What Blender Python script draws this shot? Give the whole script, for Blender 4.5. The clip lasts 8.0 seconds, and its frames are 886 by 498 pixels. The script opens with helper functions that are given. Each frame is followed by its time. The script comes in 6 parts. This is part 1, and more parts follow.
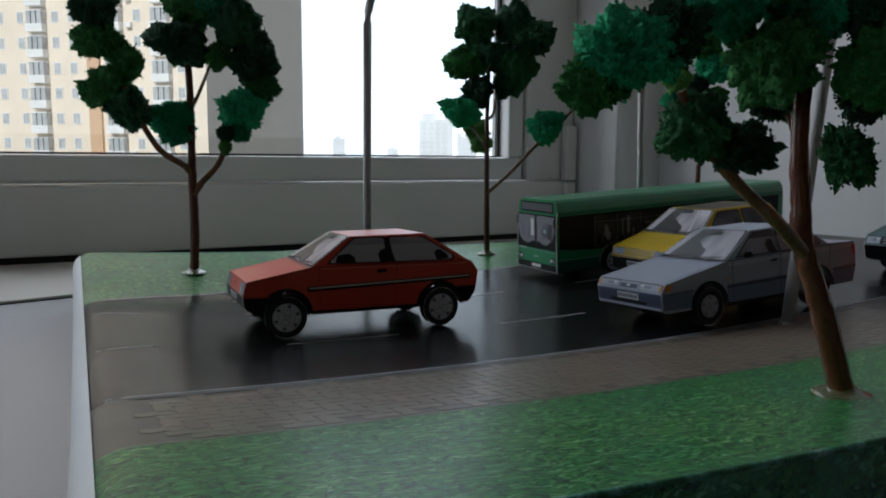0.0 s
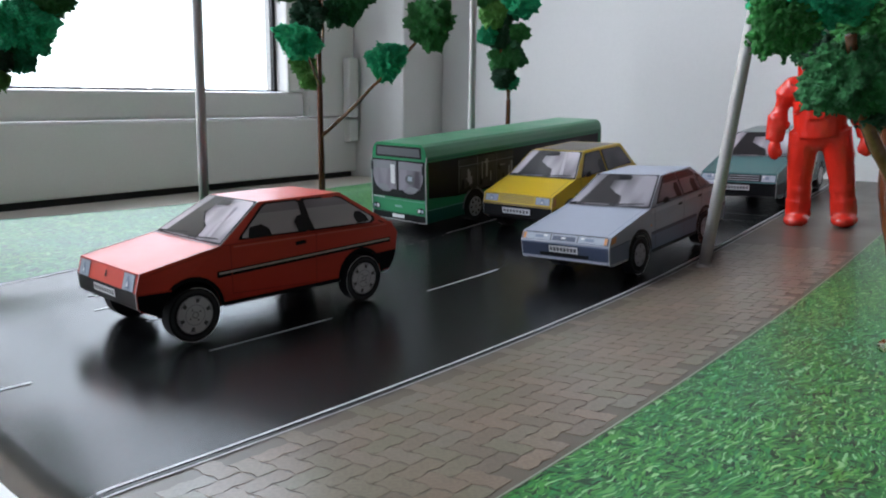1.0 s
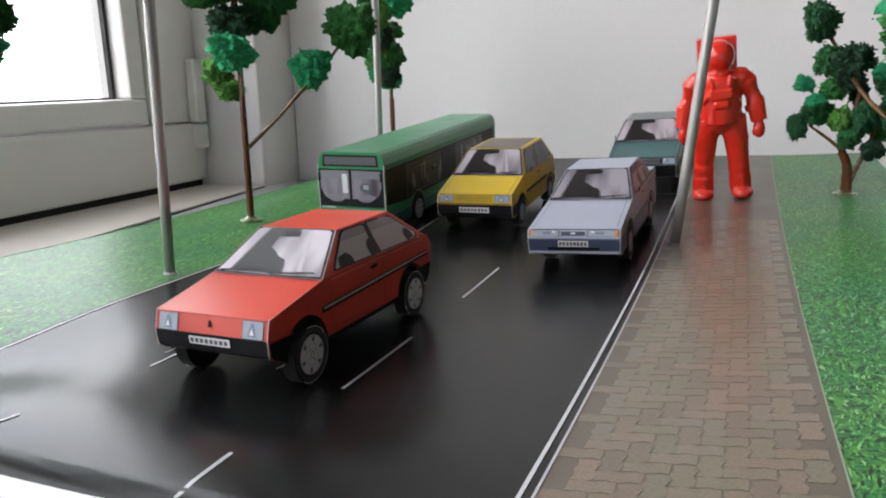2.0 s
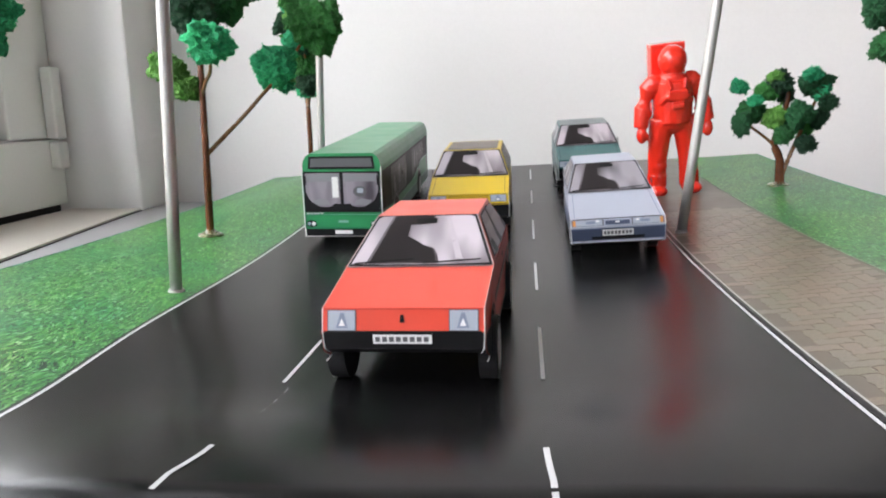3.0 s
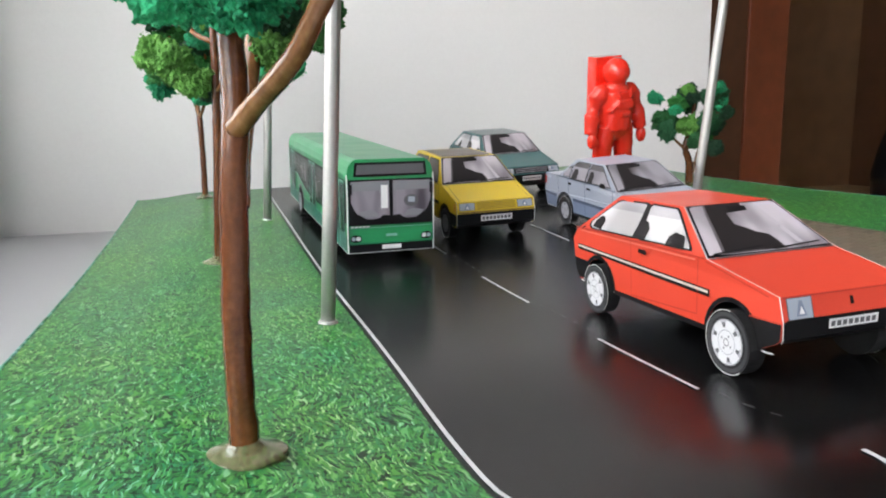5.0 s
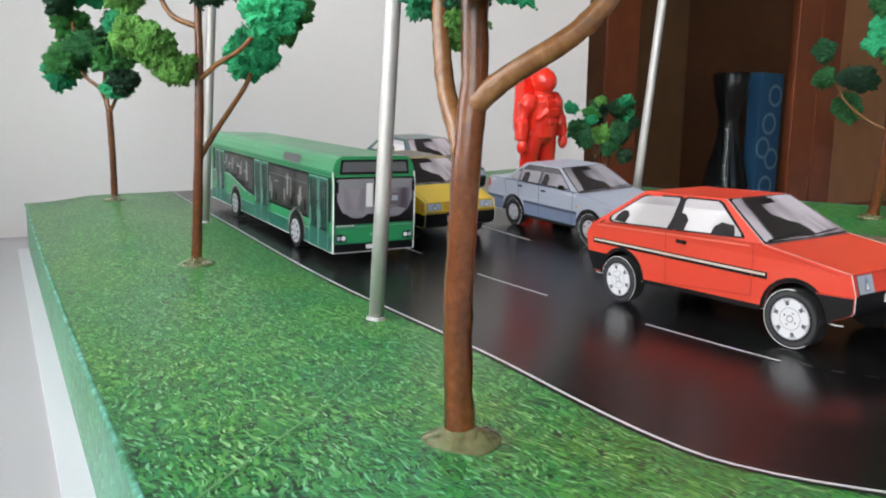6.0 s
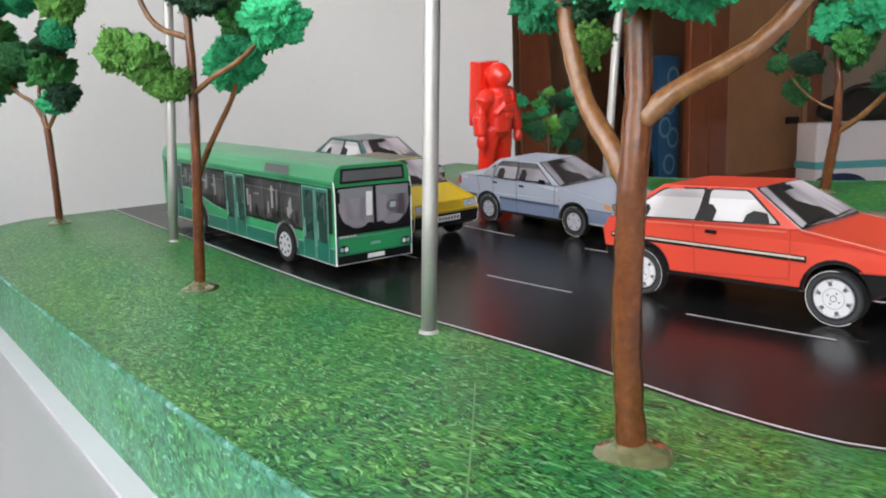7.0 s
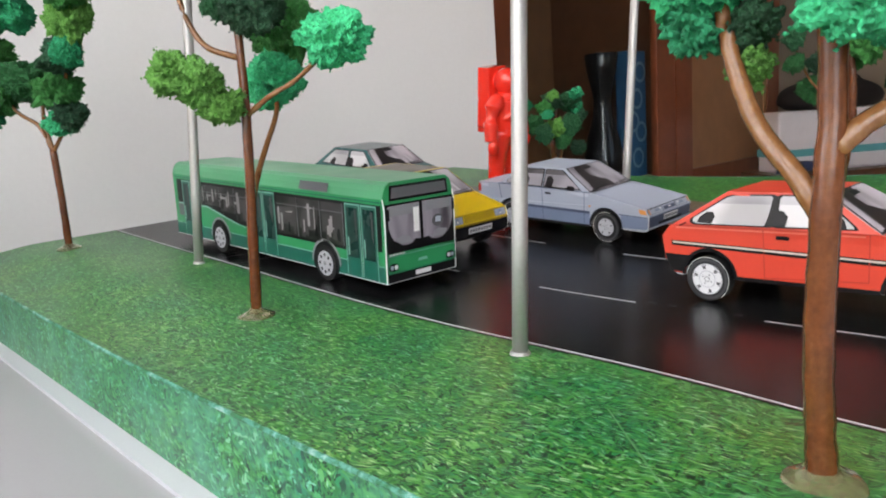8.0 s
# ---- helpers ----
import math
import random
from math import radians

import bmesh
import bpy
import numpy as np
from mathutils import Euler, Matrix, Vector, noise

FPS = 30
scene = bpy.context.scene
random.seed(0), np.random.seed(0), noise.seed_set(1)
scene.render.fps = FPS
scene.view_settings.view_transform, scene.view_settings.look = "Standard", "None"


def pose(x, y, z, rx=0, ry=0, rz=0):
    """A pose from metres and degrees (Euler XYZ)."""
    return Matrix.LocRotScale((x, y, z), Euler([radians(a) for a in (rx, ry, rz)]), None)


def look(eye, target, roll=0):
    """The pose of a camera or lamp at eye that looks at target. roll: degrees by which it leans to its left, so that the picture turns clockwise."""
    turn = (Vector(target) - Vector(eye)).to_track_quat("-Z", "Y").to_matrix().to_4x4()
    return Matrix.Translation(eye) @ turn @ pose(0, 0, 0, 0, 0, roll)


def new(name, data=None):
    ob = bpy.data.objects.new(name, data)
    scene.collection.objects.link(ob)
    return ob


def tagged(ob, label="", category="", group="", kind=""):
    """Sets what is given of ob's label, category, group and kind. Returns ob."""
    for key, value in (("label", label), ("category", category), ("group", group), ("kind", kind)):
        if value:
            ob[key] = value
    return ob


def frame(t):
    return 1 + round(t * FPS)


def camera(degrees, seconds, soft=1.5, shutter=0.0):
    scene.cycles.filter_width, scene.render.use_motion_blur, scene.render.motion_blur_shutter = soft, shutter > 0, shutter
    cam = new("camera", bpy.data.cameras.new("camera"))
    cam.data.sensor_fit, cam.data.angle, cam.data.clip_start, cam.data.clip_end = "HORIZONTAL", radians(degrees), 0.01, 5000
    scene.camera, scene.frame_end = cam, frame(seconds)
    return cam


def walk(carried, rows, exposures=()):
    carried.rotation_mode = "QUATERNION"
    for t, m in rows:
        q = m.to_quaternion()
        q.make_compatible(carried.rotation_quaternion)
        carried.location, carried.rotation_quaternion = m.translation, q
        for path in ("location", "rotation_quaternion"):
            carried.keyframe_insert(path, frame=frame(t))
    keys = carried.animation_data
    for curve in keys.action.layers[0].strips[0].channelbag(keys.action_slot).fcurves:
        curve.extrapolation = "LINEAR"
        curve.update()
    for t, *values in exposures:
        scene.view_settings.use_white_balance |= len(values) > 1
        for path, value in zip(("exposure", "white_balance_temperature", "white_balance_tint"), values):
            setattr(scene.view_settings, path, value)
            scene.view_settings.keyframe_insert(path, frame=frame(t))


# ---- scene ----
cam = camera(63.36, 8.0, soft=2.0)
# seconds, eye (metres), turn (degrees, Euler XYZ)
PATH = [
    (0.0, 0.4454, -0.2161, 0.1004, 82.6, -0.502, 63.03),
    (0.5, 0.3874, -0.2559, 0.1097, 80.664, -0.847, 51.822),
    (1.0, 0.329, -0.2668, 0.104, 77.599, -1.046, 40.353),
    (1.5, 0.2792, -0.2964, 0.117, 77.129, 1.067, 30.747),
    (1.7, 0.2589, -0.3164, 0.122, 76.506, 1.443, 27.194),
    (2.8, 0.1126, -0.3664, 0.0975, 78.399, 0.481, 9.734),
    (3.0, 0.0845, -0.3597, 0.0979, 78.54, 0.995, 6.336),
    (3.5, 0.0293, -0.351, 0.0963, 79.537, 1.741, -1.166),
    (4.0, -0.026, -0.3414, 0.094, 79.634, 2.296, -6.839),
    (4.5, -0.09, -0.3293, 0.0884, 80.452, 0.915, -13.014),
    (5.0, -0.1454, -0.3093, 0.0867, 80.077, 0.809, -18.349),
    (6.5, -0.257, -0.2532, 0.0767, 81.159, 0.236, -36.767),
    (7.0, -0.2755, -0.2327, 0.0864, 80.208, 2.252, -39.932),
    (7.5, -0.2909, -0.2138, 0.0956, 79.56, 3.48, -41.592),
    (8.0, -0.31, -0.193, 0.0978, 79.83, 3.993, -43.637),
]
EXPOSURES = [(0.0, -0.60, 5950, 12), (0.5, 0.38, 5950, 11), (1.0, 0.75, 5980, 15), (1.5, 0.74, 6450, 17), (3.0, 1.46, 6600, 17), (4.5, 1.17, 6650, 15), (5.0, 1.19, 6600, 14), (6.5, 0.93, 6600, 14), (8.0, 0.93, 6750, 17)]
walk(cam, [(row[0], pose(*row[1:])) for row in PATH], EXPOSURES)

WINDOW_WATTS, ROOM_WATTS, SKY_GLOW = 0.37, 0.28, 2.3

# ---- light: bright sky outside one window, the sun behind the house ----
world = bpy.data.worlds.new("sky")
scene.world = world
world.use_nodes = True
wn = world.node_tree
wn.nodes.clear()
sky = wn.nodes.new("ShaderNodeTexSky")
sky.sky_type = 'NISHITA'
sky.sun_disc = False
sky.sun_elevation = radians(41.8)
sky.sun_rotation = radians(126.6)
sky.air_density = 1.0
sky.dust_density = 1.0
bg = wn.nodes.new("ShaderNodeBackground")
bg.inputs["Strength"].default_value = 0.055
wo = wn.nodes.new("ShaderNodeOutputWorld")
wn.links.new(sky.outputs[0], bg.inputs[0])
wn.links.new(bg.outputs[0], wo.inputs[0])

sun_data = bpy.data.lights.new("sun", 'SUN')
sun_data.energy = 5.0
sun_data.angle = radians(0.6)
sun_data.color = (1.0, 0.94, 0.84)
sun = new("sun", sun_data)
sun.matrix_world = look((6.2, -4.6, 6.9), (0, 0, 0))

# daylight through the window opening
win_light = bpy.data.lights.new("window_light", 'AREA')
win_light.shape = 'RECTANGLE'
win_light.size, win_light.size_y = 1.6, 1.2
win_light.energy = WINDOW_WATTS
win_light.color = (1.0, 0.96, 0.93)
wl = new("window_light", win_light)
wl.matrix_world = look((-0.60, -0.46, 0.72), (1.0, -0.46, 0.50))

# fill lamp added behind the camera, in an invented opening of the unseen wall
room_light = bpy.data.lights.new("room_fill_light", 'AREA')
room_light.shape = 'RECTANGLE'
room_light.size, room_light.size_y = 1.5, 1.3
room_light.energy = ROOM_WATTS
room_light.color = (1.0, 0.91, 0.84)
rl = new("room_fill_light", room_light)
rl.matrix_world = look((0.9, -2.45, 0.9), (0.9, 0.0, 0.6))


# ---- materials ----
def shader(name, color=(0.8, 0.8, 0.8), rough=0.5, metal=0.0, coat=0.0):
    m = bpy.data.materials.new(name)
    m.use_nodes = True
    nt = m.node_tree
    b = nt.nodes["Principled BSDF"]
    b.inputs["Base Color"].default_value = (*color, 1)
    b.inputs["Roughness"].default_value = rough
    b.inputs["Metallic"].default_value = metal
    b.inputs["Coat Weight"].default_value = coat
    b.inputs["Coat Roughness"].default_value = 0.15
    return m, nt, b


def coords(nt, scale=(1, 1, 1), kind="Object", turn=0.0):
    tc = nt.nodes.new("ShaderNodeTexCoord")
    mp = nt.nodes.new("ShaderNodeMapping")
    mp.inputs["Scale"].default_value = scale
    mp.inputs["Rotation"].default_value = (0, 0, turn)
    nt.links.new(tc.outputs[kind], mp.inputs["Vector"])
    return mp.outputs["Vector"]


def noise_tex(nt, vec, scale, detail=3.0, rough=0.55):
    n = nt.nodes.new("ShaderNodeTexNoise")
    n.inputs["Scale"].default_value = scale
    n.inputs["Detail"].default_value = detail
    n.inputs["Roughness"].default_value = rough
    nt.links.new(vec, n.inputs["Vector"])
    return n.outputs["Fac"]


def ramp(nt, fac, stops):
    r = nt.nodes.new("ShaderNodeValToRGB")
    while len(r.color_ramp.elements) < len(stops):
        r.color_ramp.elements.new(0.5)
    for e, (pos, col) in zip(r.color_ramp.elements, stops):
        e.position = pos
        e.color = (*col, 1)
    nt.links.new(fac, r.inputs["Fac"])
    return r.outputs["Color"]


def mix(nt, a, b, fac, how='MIX'):
    mx = nt.nodes.new("ShaderNodeMix")
    mx.data_type = 'RGBA'
    mx.blend_type = how
    for sock, v in ((mx.inputs[0], fac), (mx.inputs[6], a), (mx.inputs[7], b)):
        if isinstance(v, (int, float)):
            sock.default_value = v
        elif isinstance(v, tuple):
            sock.default_value = (*v, 1)
        else:
            nt.links.new(v, sock)
    return mx.outputs[2]


def bump(nt, b, height, strength=0.3, dist=0.001):
    bp = nt.nodes.new("ShaderNodeBump")
    bp.inputs["Strength"].default_value = strength
    bp.inputs["Distance"].default_value = dist
    nt.links.new(height, bp.inputs["Height"])
    nt.links.new(bp.outputs["Normal"], b.inputs["Normal"])


def lerp3(c, k):
    return tuple(min(1.0, v * k) for v in c)


def plain(name, color, rough=0.5, metal=0.0, coat=0.0, vary=0.12, grain=400.0, blotch=25.0, relief=0.15, depth=0.0002, detail=4.0):
    """Colour with fine grain and broad blotches, and a little relief."""
    m, nt, b = shader(name, color, rough, metal, coat)
    v = coords(nt)
    fine = noise_tex(nt, v, grain, detail)
    broad = noise_tex(nt, v, blotch, 3)
    c1 = ramp(nt, fine, [(0.3, lerp3(color, 1 - vary)), (0.7, lerp3(color, 1 + vary))])
    c2 = ramp(nt, broad, [(0.3, lerp3(color, 1 - vary)), (0.7, lerp3(color, 1 + vary))])
    nt.links.new(mix(nt, c1, c2, 0.5), b.inputs["Base Color"])
    rr = nt.nodes.new("ShaderNodeMapRange")
    rr.inputs["To Min"].default_value = max(0.02, rough - 0.1)
    rr.inputs["To Max"].default_value = min(1.0, rough + 0.1)
    nt.links.new(broad, rr.inputs["Value"])
    nt.links.new(rr.outputs[0], b.inputs["Roughness"])
    if relief:
        bump(nt, b, fine, relief, depth)
    return m


def print_mat(name, color, rough=0.34, vary=0.04, gloss=0.48):
    """Ink on glossy card."""
    m = plain(name, color, rough, 0, 0.0, vary, 900.0, 35.0, 0, 0, 3.0)
    m.node_tree.nodes["Principled BSDF"].inputs["Specular IOR Level"].default_value = gloss if max(color) > 0.06 else 0.22
    return m


def pane_mat(name, dark, light, turn, share=(0.30, 0.42, 0.55)):
    """A printed car window: dark inside with a soft pale reflection across."""
    m, nt, b = shader(name, dark, 0.3, 0, 0.05)
    b.inputs["Specular IOR Level"].default_value = 0.35
    v = coords(nt, (1, 0.35, 0.35), "Object", turn)
    wv = nt.nodes.new("ShaderNodeTexNoise")
    wv.inputs["Scale"].default_value = 70
    wv.inputs["Detail"].default_value = 1.5
    nt.links.new(v, wv.inputs["Vector"])
    col = ramp(nt, wv.outputs["Fac"], [(share[0], dark), (share[1], lerp3(light, 0.65)), (share[2], light)])
    nt.links.new(col, b.inputs["Base Color"])
    return m


M_white_wall = plain("wall_paint", (0.80, 0.775, 0.755), 0.75, 0, 0, 0.025, 260, 4, 0.25, 0.0006)
M_sill = plain("sill_plastic", (0.375, 0.365, 0.375), 0.38, 0, 0.1, 0.03, 500, 6, 0.05)
M_frame = plain("window_plastic", (0.82, 0.80, 0.765), 0.35, 0, 0.15, 0.03, 300, 10, 0.04)
M_rubber = plain("black_gasket", (0.015, 0.015, 0.016), 0.55)
M_gap = plain("dark_gap", (0.03, 0.028, 0.026), 0.8)
M_pole = plain("brushed_steel", (0.50, 0.49, 0.48), 0.46, 0.72, 0, 0.08, 600, 40, 0.1)
M_glue = plain("glue", (0.36, 0.36, 0.17), 0.06, 0, 1.0, 0.15, 200, 60, 0, 0)
M_glue.node_tree.nodes["Principled BSDF"].inputs["Transmission Weight"].default_value = 0.72
M_red_toy = plain("red_plastic", (0.80, 0.030, 0.014), 0.13, 0, 0.9, 0.04, 110, 30, 0.5, 0.003, 1.5)
M_line = print_mat("white_line", (0.50, 0.50, 0.51))
M_paper = print_mat("white_card_edge", (0.82, 0.82, 0.80), 0.5)


def road_mat():
    m, nt, b = shader("road_print", (0.02, 0.02, 0.022), 0.22, 0, 0.0)
    v = coords(nt)
    fine = noise_tex(nt, v, 260, 1)
    broad = noise_tex(nt, v, 14, 2)
    c = mix(nt, ramp(nt, fine, [(0.3, (0.003, 0.003, 0.0035)), (0.75, (0.008, 0.008, 0.009))]),
            ramp(nt, broad, [(0.3, (0.004, 0.004, 0.004)), (0.7, (0.008, 0.008, 0.008))]), 0.5)
    nt.links.new(c, b.inputs["Base Color"])
    r = ramp(nt, broad, [(0.3, (0.23, 0.23, 0.23)), (0.7, (0.26, 0.26, 0.26))])
    nt.links.new(r, b.inputs["Roughness"])
    b.inputs["Specular IOR Level"].default_value = 0.27
    bump(nt, b, noise_tex(nt, v, 9, 1), 0.10, 0.0015)
    return m


def grass_mat(name, turn=0.0, pale=1.0, layers=8):
    """Lawn photograph printed on glossy paper: streaks of blades in several greens."""
    m, nt, b = shader(name, (0.05, 0.2, 0.04), 0.34, 0, 0.0)
    b.inputs["Specular IOR Level"].default_value = 0.36
    warp = nt.nodes.new("ShaderNodeTexNoise")
    warp.inputs["Scale"].default_value = 60
    v0 = coords(nt)
    nt.links.new(v0, warp.inputs["Vector"])

    def blades(sx, sy, t):
        mp = nt.nodes.new("ShaderNodeMapping")
        mp.inputs["Rotation"].default_value = (0, 0, t)
        add = nt.nodes.new("ShaderNodeVectorMath")
        add.operation = 'MULTIPLY_ADD'
        add.inputs[1].default_value = (0.012, 0.012, 0.012)
        nt.links.new(warp.outputs["Color"], add.inputs[0])
        nt.links.new(v0, add.inputs[2])
        nt.links.new(add.outputs[0], mp.inputs["Vector"])
        mp.inputs["Scale"].default_value = (sx, sy, 380)
        return noise_tex(nt, mp.outputs["Vector"], 1.0, 1.0, 0.5)

    broad = noise_tex(nt, v0, 22, 3)
    g = ramp(nt, noise_tex(nt, v0, 420, 3, 0.6), [(0.38, (0.005, 0.040, 0.014)), (0.5, (0.016, 0.110, 0.028)), (0.60, (0.030, 0.17, 0.036))])
    # blades lie over one another, each layer in its own direction and green
    for sx, sy, t, lo, col in ((900, 190, 0.0, 0.50, (0.016, 0.130, 0.030)), (210, 880, 0.5, 0.53, (0.028, 0.180, 0.030)), (850, 180, 1.1, 0.55, (0.018, 0.180, 0.062)),
                               (240, 900, 0.15, 0.575, (0.003, 0.030, 0.011)), (900, 190, 2.2, 0.56, (0.055, 0.225, 0.040)), (800, 190, 0.7, 0.59, (0.105, 0.31, 0.085)),
                               (1000, 300, 1.5, 0.605, (0.002, 0.018, 0.008)), (950, 200, 1.9, 0.63, (0.22, 0.42, 0.20)))[:layers]:
        mask = ramp(nt, blades(sx, sy, turn + t), [(lo, (0, 0, 0)), (lo + 0.055, (1, 1, 1))])
        g = mix(nt, g, col, mask)
    tint = ramp(nt, broad, [(0.34, (0.50, 0.84, 0.95)), (0.50, (0.86, 0.96, 0.92)), (0.66, (1.22, 1.06, 0.84))])
    g = mix(nt, g, tint, 1.0, 'MULTIPLY')
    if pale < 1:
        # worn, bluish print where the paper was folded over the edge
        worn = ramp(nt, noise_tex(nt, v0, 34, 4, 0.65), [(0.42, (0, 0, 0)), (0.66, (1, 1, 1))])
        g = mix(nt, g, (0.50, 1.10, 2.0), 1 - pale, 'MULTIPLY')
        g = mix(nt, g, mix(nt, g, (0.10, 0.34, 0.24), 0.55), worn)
    a = noise_tex(nt, v0, 300, 2)
    nt.links.new(g, b.inputs["Base Color"])
    bump(nt, b, a, 0.08, 0.0003)
    return m


M_road = road_mat()
M_grass = grass_mat("lawn_print", 0.3)
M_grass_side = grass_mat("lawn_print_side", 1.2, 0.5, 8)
M_joint = print_mat("paver_joint", (0.110, 0.090, 0.068))


def paver_mat():
    m, nt, b = shader("paver_print", (0.3, 0.26, 0.22), 0.28, 0, 0.0)
    oi = nt.nodes.new("ShaderNodeObjectInfo")
    gi = nt.nodes.new("ShaderNodeNewGeometry")
    add = nt.nodes.new("ShaderNodeMath")
    add.operation = 'ADD'
    nt.links.new(oi.outputs["Random"], add.inputs[0])
    nt.links.new(gi.outputs["Random Per Island"], add.inputs[1])
    fr = nt.nodes.new("ShaderNodeMath")
    fr.operation = 'FRACT'
    nt.links.new(add.outputs[0], fr.inputs[0])
    base = ramp(nt, fr.outputs[0], [(0.0, (0.148, 0.118, 0.090)), (0.3, (0.185, 0.138, 0.100)), (0.6, (0.158, 0.142, 0.098)), (0.8, (0.212, 0.155, 0.116)), (1.0, (0.168, 0.148, 0.115))])
    v = coords(nt)
    f = noise_tex(nt, v, 900, 4)
    g = mix(nt, base, ramp(nt, f, [(0.25, (0.7, 0.7, 0.7)), (0.75, (1.2, 1.2, 1.2))]), 1.0, 'MULTIPLY')
    nt.links.new(g, b.inputs["Base Color"])
    bump(nt, b, f, 0.1, 0.0002)
    return m


M_paver = paver_mat()


def foliage_mat(name, dark, mid, light):
    """Dyed foam crumbs: open cells, colour differing from clump to clump."""
    m, nt, b = shader(name, mid, 0.8)
    oi = nt.nodes.new("ShaderNodeObjectInfo")
    v = coords(nt)
    f = noise_tex(nt, v, 520, 5, 0.75)
    cells = nt.nodes.new("ShaderNodeTexVoronoi")
    cells.inputs["Scale"].default_value = 750
    nt.links.new(v, cells.inputs["Vector"])
    base = ramp(nt, oi.outputs["Random"], [(0.0, dark), (0.45, mid), (0.8, light), (1.0, lerp3(light, 1.2))])
    g = mix(nt, base, ramp(nt, f, [(0.3, (0.50, 0.52, 0.5)), (0.55, (1.0, 1.0, 1.0)), (0.8, (1.7, 1.6, 1.6))]), 1.0, 'MULTIPLY')
    nt.links.new(g, b.inputs["Base Color"])
    b.inputs["Roughness"].default_value = 0.8
    bump(nt, b, mix(nt, f, cells.outputs["Distance"], 0.6), 1.0, 0.002)
    return m


M_leaf = foliage_mat("foam_foliage", (0.006, 0.050, 0.020), (0.012, 0.125, 0.040), (0.035, 0.23, 0.040))
M_leaf_light = foliage_mat("foam_foliage_light", (0.08, 0.28, 0.045), (0.11, 0.33, 0.055), (0.14, 0.38, 0.065))
M_leaf_emerald = foliage_mat("foam_foliage_emerald", (0.008, 0.27, 0.115), (0.014, 0.42, 0.18), (0.03, 0.52, 0.22))


def bark_mat(name, stops):
    m, nt, b = shader(name, (0.13, 0.05, 0.02), 0.26, 0, 0.45)
    v = coords(nt, (1, 1, 0.3))
    f = noise_tex(nt, v, 150, 4, 0.6)
    h = noise_tex(nt, coords(nt), 420, 3, 0.6)
    c = mix(nt, ramp(nt, f, stops), ramp(nt, h, stops), 0.4)
    nt.links.new(c, b.inputs["Base Color"])
    bump(nt, b, mix(nt, f, h, 0.6), 0.14, 0.0006)
    return m


M_bark = bark_mat("painted_wire_bark", [(0.3, (0.062, 0.016, 0.005)), (0.55, (0.115, 0.034, 0.010)), (0.80, (0.19, 0.068, 0.022))])
M_bark_tan = bark_mat("painted_wire_bark_tan", [(0.3, (0.105, 0.040, 0.014)), (0.52, (0.18, 0.078, 0.027)), (0.75, (0.30, 0.155, 0.065))])


# ---- building helpers ----
def part(name, bm, material, parent=None, label="", smooth=False):
    me = bpy.data.meshes.new(name)
    bm.normal_update()
    bm.to_mesh(me)
    bm.free()
    if smooth:
        for poly in me.polygons:
            poly.use_smooth = True
    mats = material if isinstance(material, (list, tuple)) else [material]
    for mt in mats:
        me.materials.append(mt)
    ob = new(name, me)
    if parent is not None:
        ob.parent = parent
    if label:
        tagged(ob, label)
    return ob


def empty(name, m, label, category, group="", kind=""):
    e = new(name)
    e.empty_display_size = 0.01
    e.matrix_world = m
    return tagged(e, label, category, group, kind)


def box(bm, x0, x1, y0, y1, z0, z1, bevel=0.0):
    vs = [bm.verts.new((x, y, z)) for x in (x0, x1) for y in (y0, y1) for z in (z0, z1)]
    fs = [(0, 1, 3, 2), (4, 6, 7, 5), (0, 4, 5, 1), (2, 3, 7, 6), (0, 2, 6, 4), (1, 5, 7, 3)]
    faces = [bm.faces.new([vs[i] for i in f]) for f in fs]
    if bevel:
        edges = {e for f in faces for e in f.edges}
        bmesh.ops.bevel(bm, geom=list(edges), offset=bevel, segments=2, affect='EDGES', profile=0.6)
    return bm


def boxes(*args, bevel=0.0):
    bm = bmesh.new()
    for a in args:
        box(bm, *a, bevel=bevel)
    return bm


def tube(bm, pts, radii, sides=12, caps=True):
    """A tube along points, with a radius at each."""
    pts = [Vector(q) for q in pts]
    rings = []
    for i, q in enumerate(pts):
        d = (pts[min(i + 1, len(pts) - 1)] - pts[max(i - 1, 0)]).normalized()
        up = Vector((0, 0, 1)) if abs(d.z) < 0.95 else Vector((0, 1, 0))
        a = d.cross(up).normalized()
        c = a.cross(d)
        rings.append([bm.verts.new(q + (a * math.cos(k * math.tau / sides) + c * math.sin(k * math.tau / sides)) * radii[i]) for k in range(sides)])
    for r0, r1 in zip(rings, rings[1:]):
        for k in range(sides):
            bm.faces.new((r0[k], r0[(k + 1) % sides], r1[(k + 1) % sides], r1[k]))
    if caps:
        bm.faces.new(rings[0][::-1])
        bm.faces.new(rings[-1])
    return bm


def smooth_path(pts, n=6):
    """Catmull-Rom through the points."""
    q = [Vector(a) for a in pts]
    q = [q[0] * 2 - q[1]] + q + [q[-1] * 2 - q[-2]]
    out = []
    for i in range(1, len(q) - 2):
        for k in range(n):
            t = k / n
            out.append(0.5 * (2 * q[i] + (q[i + 1] - q[i - 1]) * t + (2 * q[i - 1] - 5 * q[i] + 4 * q[i + 1] - q[i + 2]) * t * t
                              + (3 * q[i] - q[i - 1] - 3 * q[i + 1] + q[i + 2]) * t ** 3))
    out.append(q[-2])
    return out


def ease(t):
    t = min(1.0, max(0.0, t))
    return t * t * (3 - 2 * t)


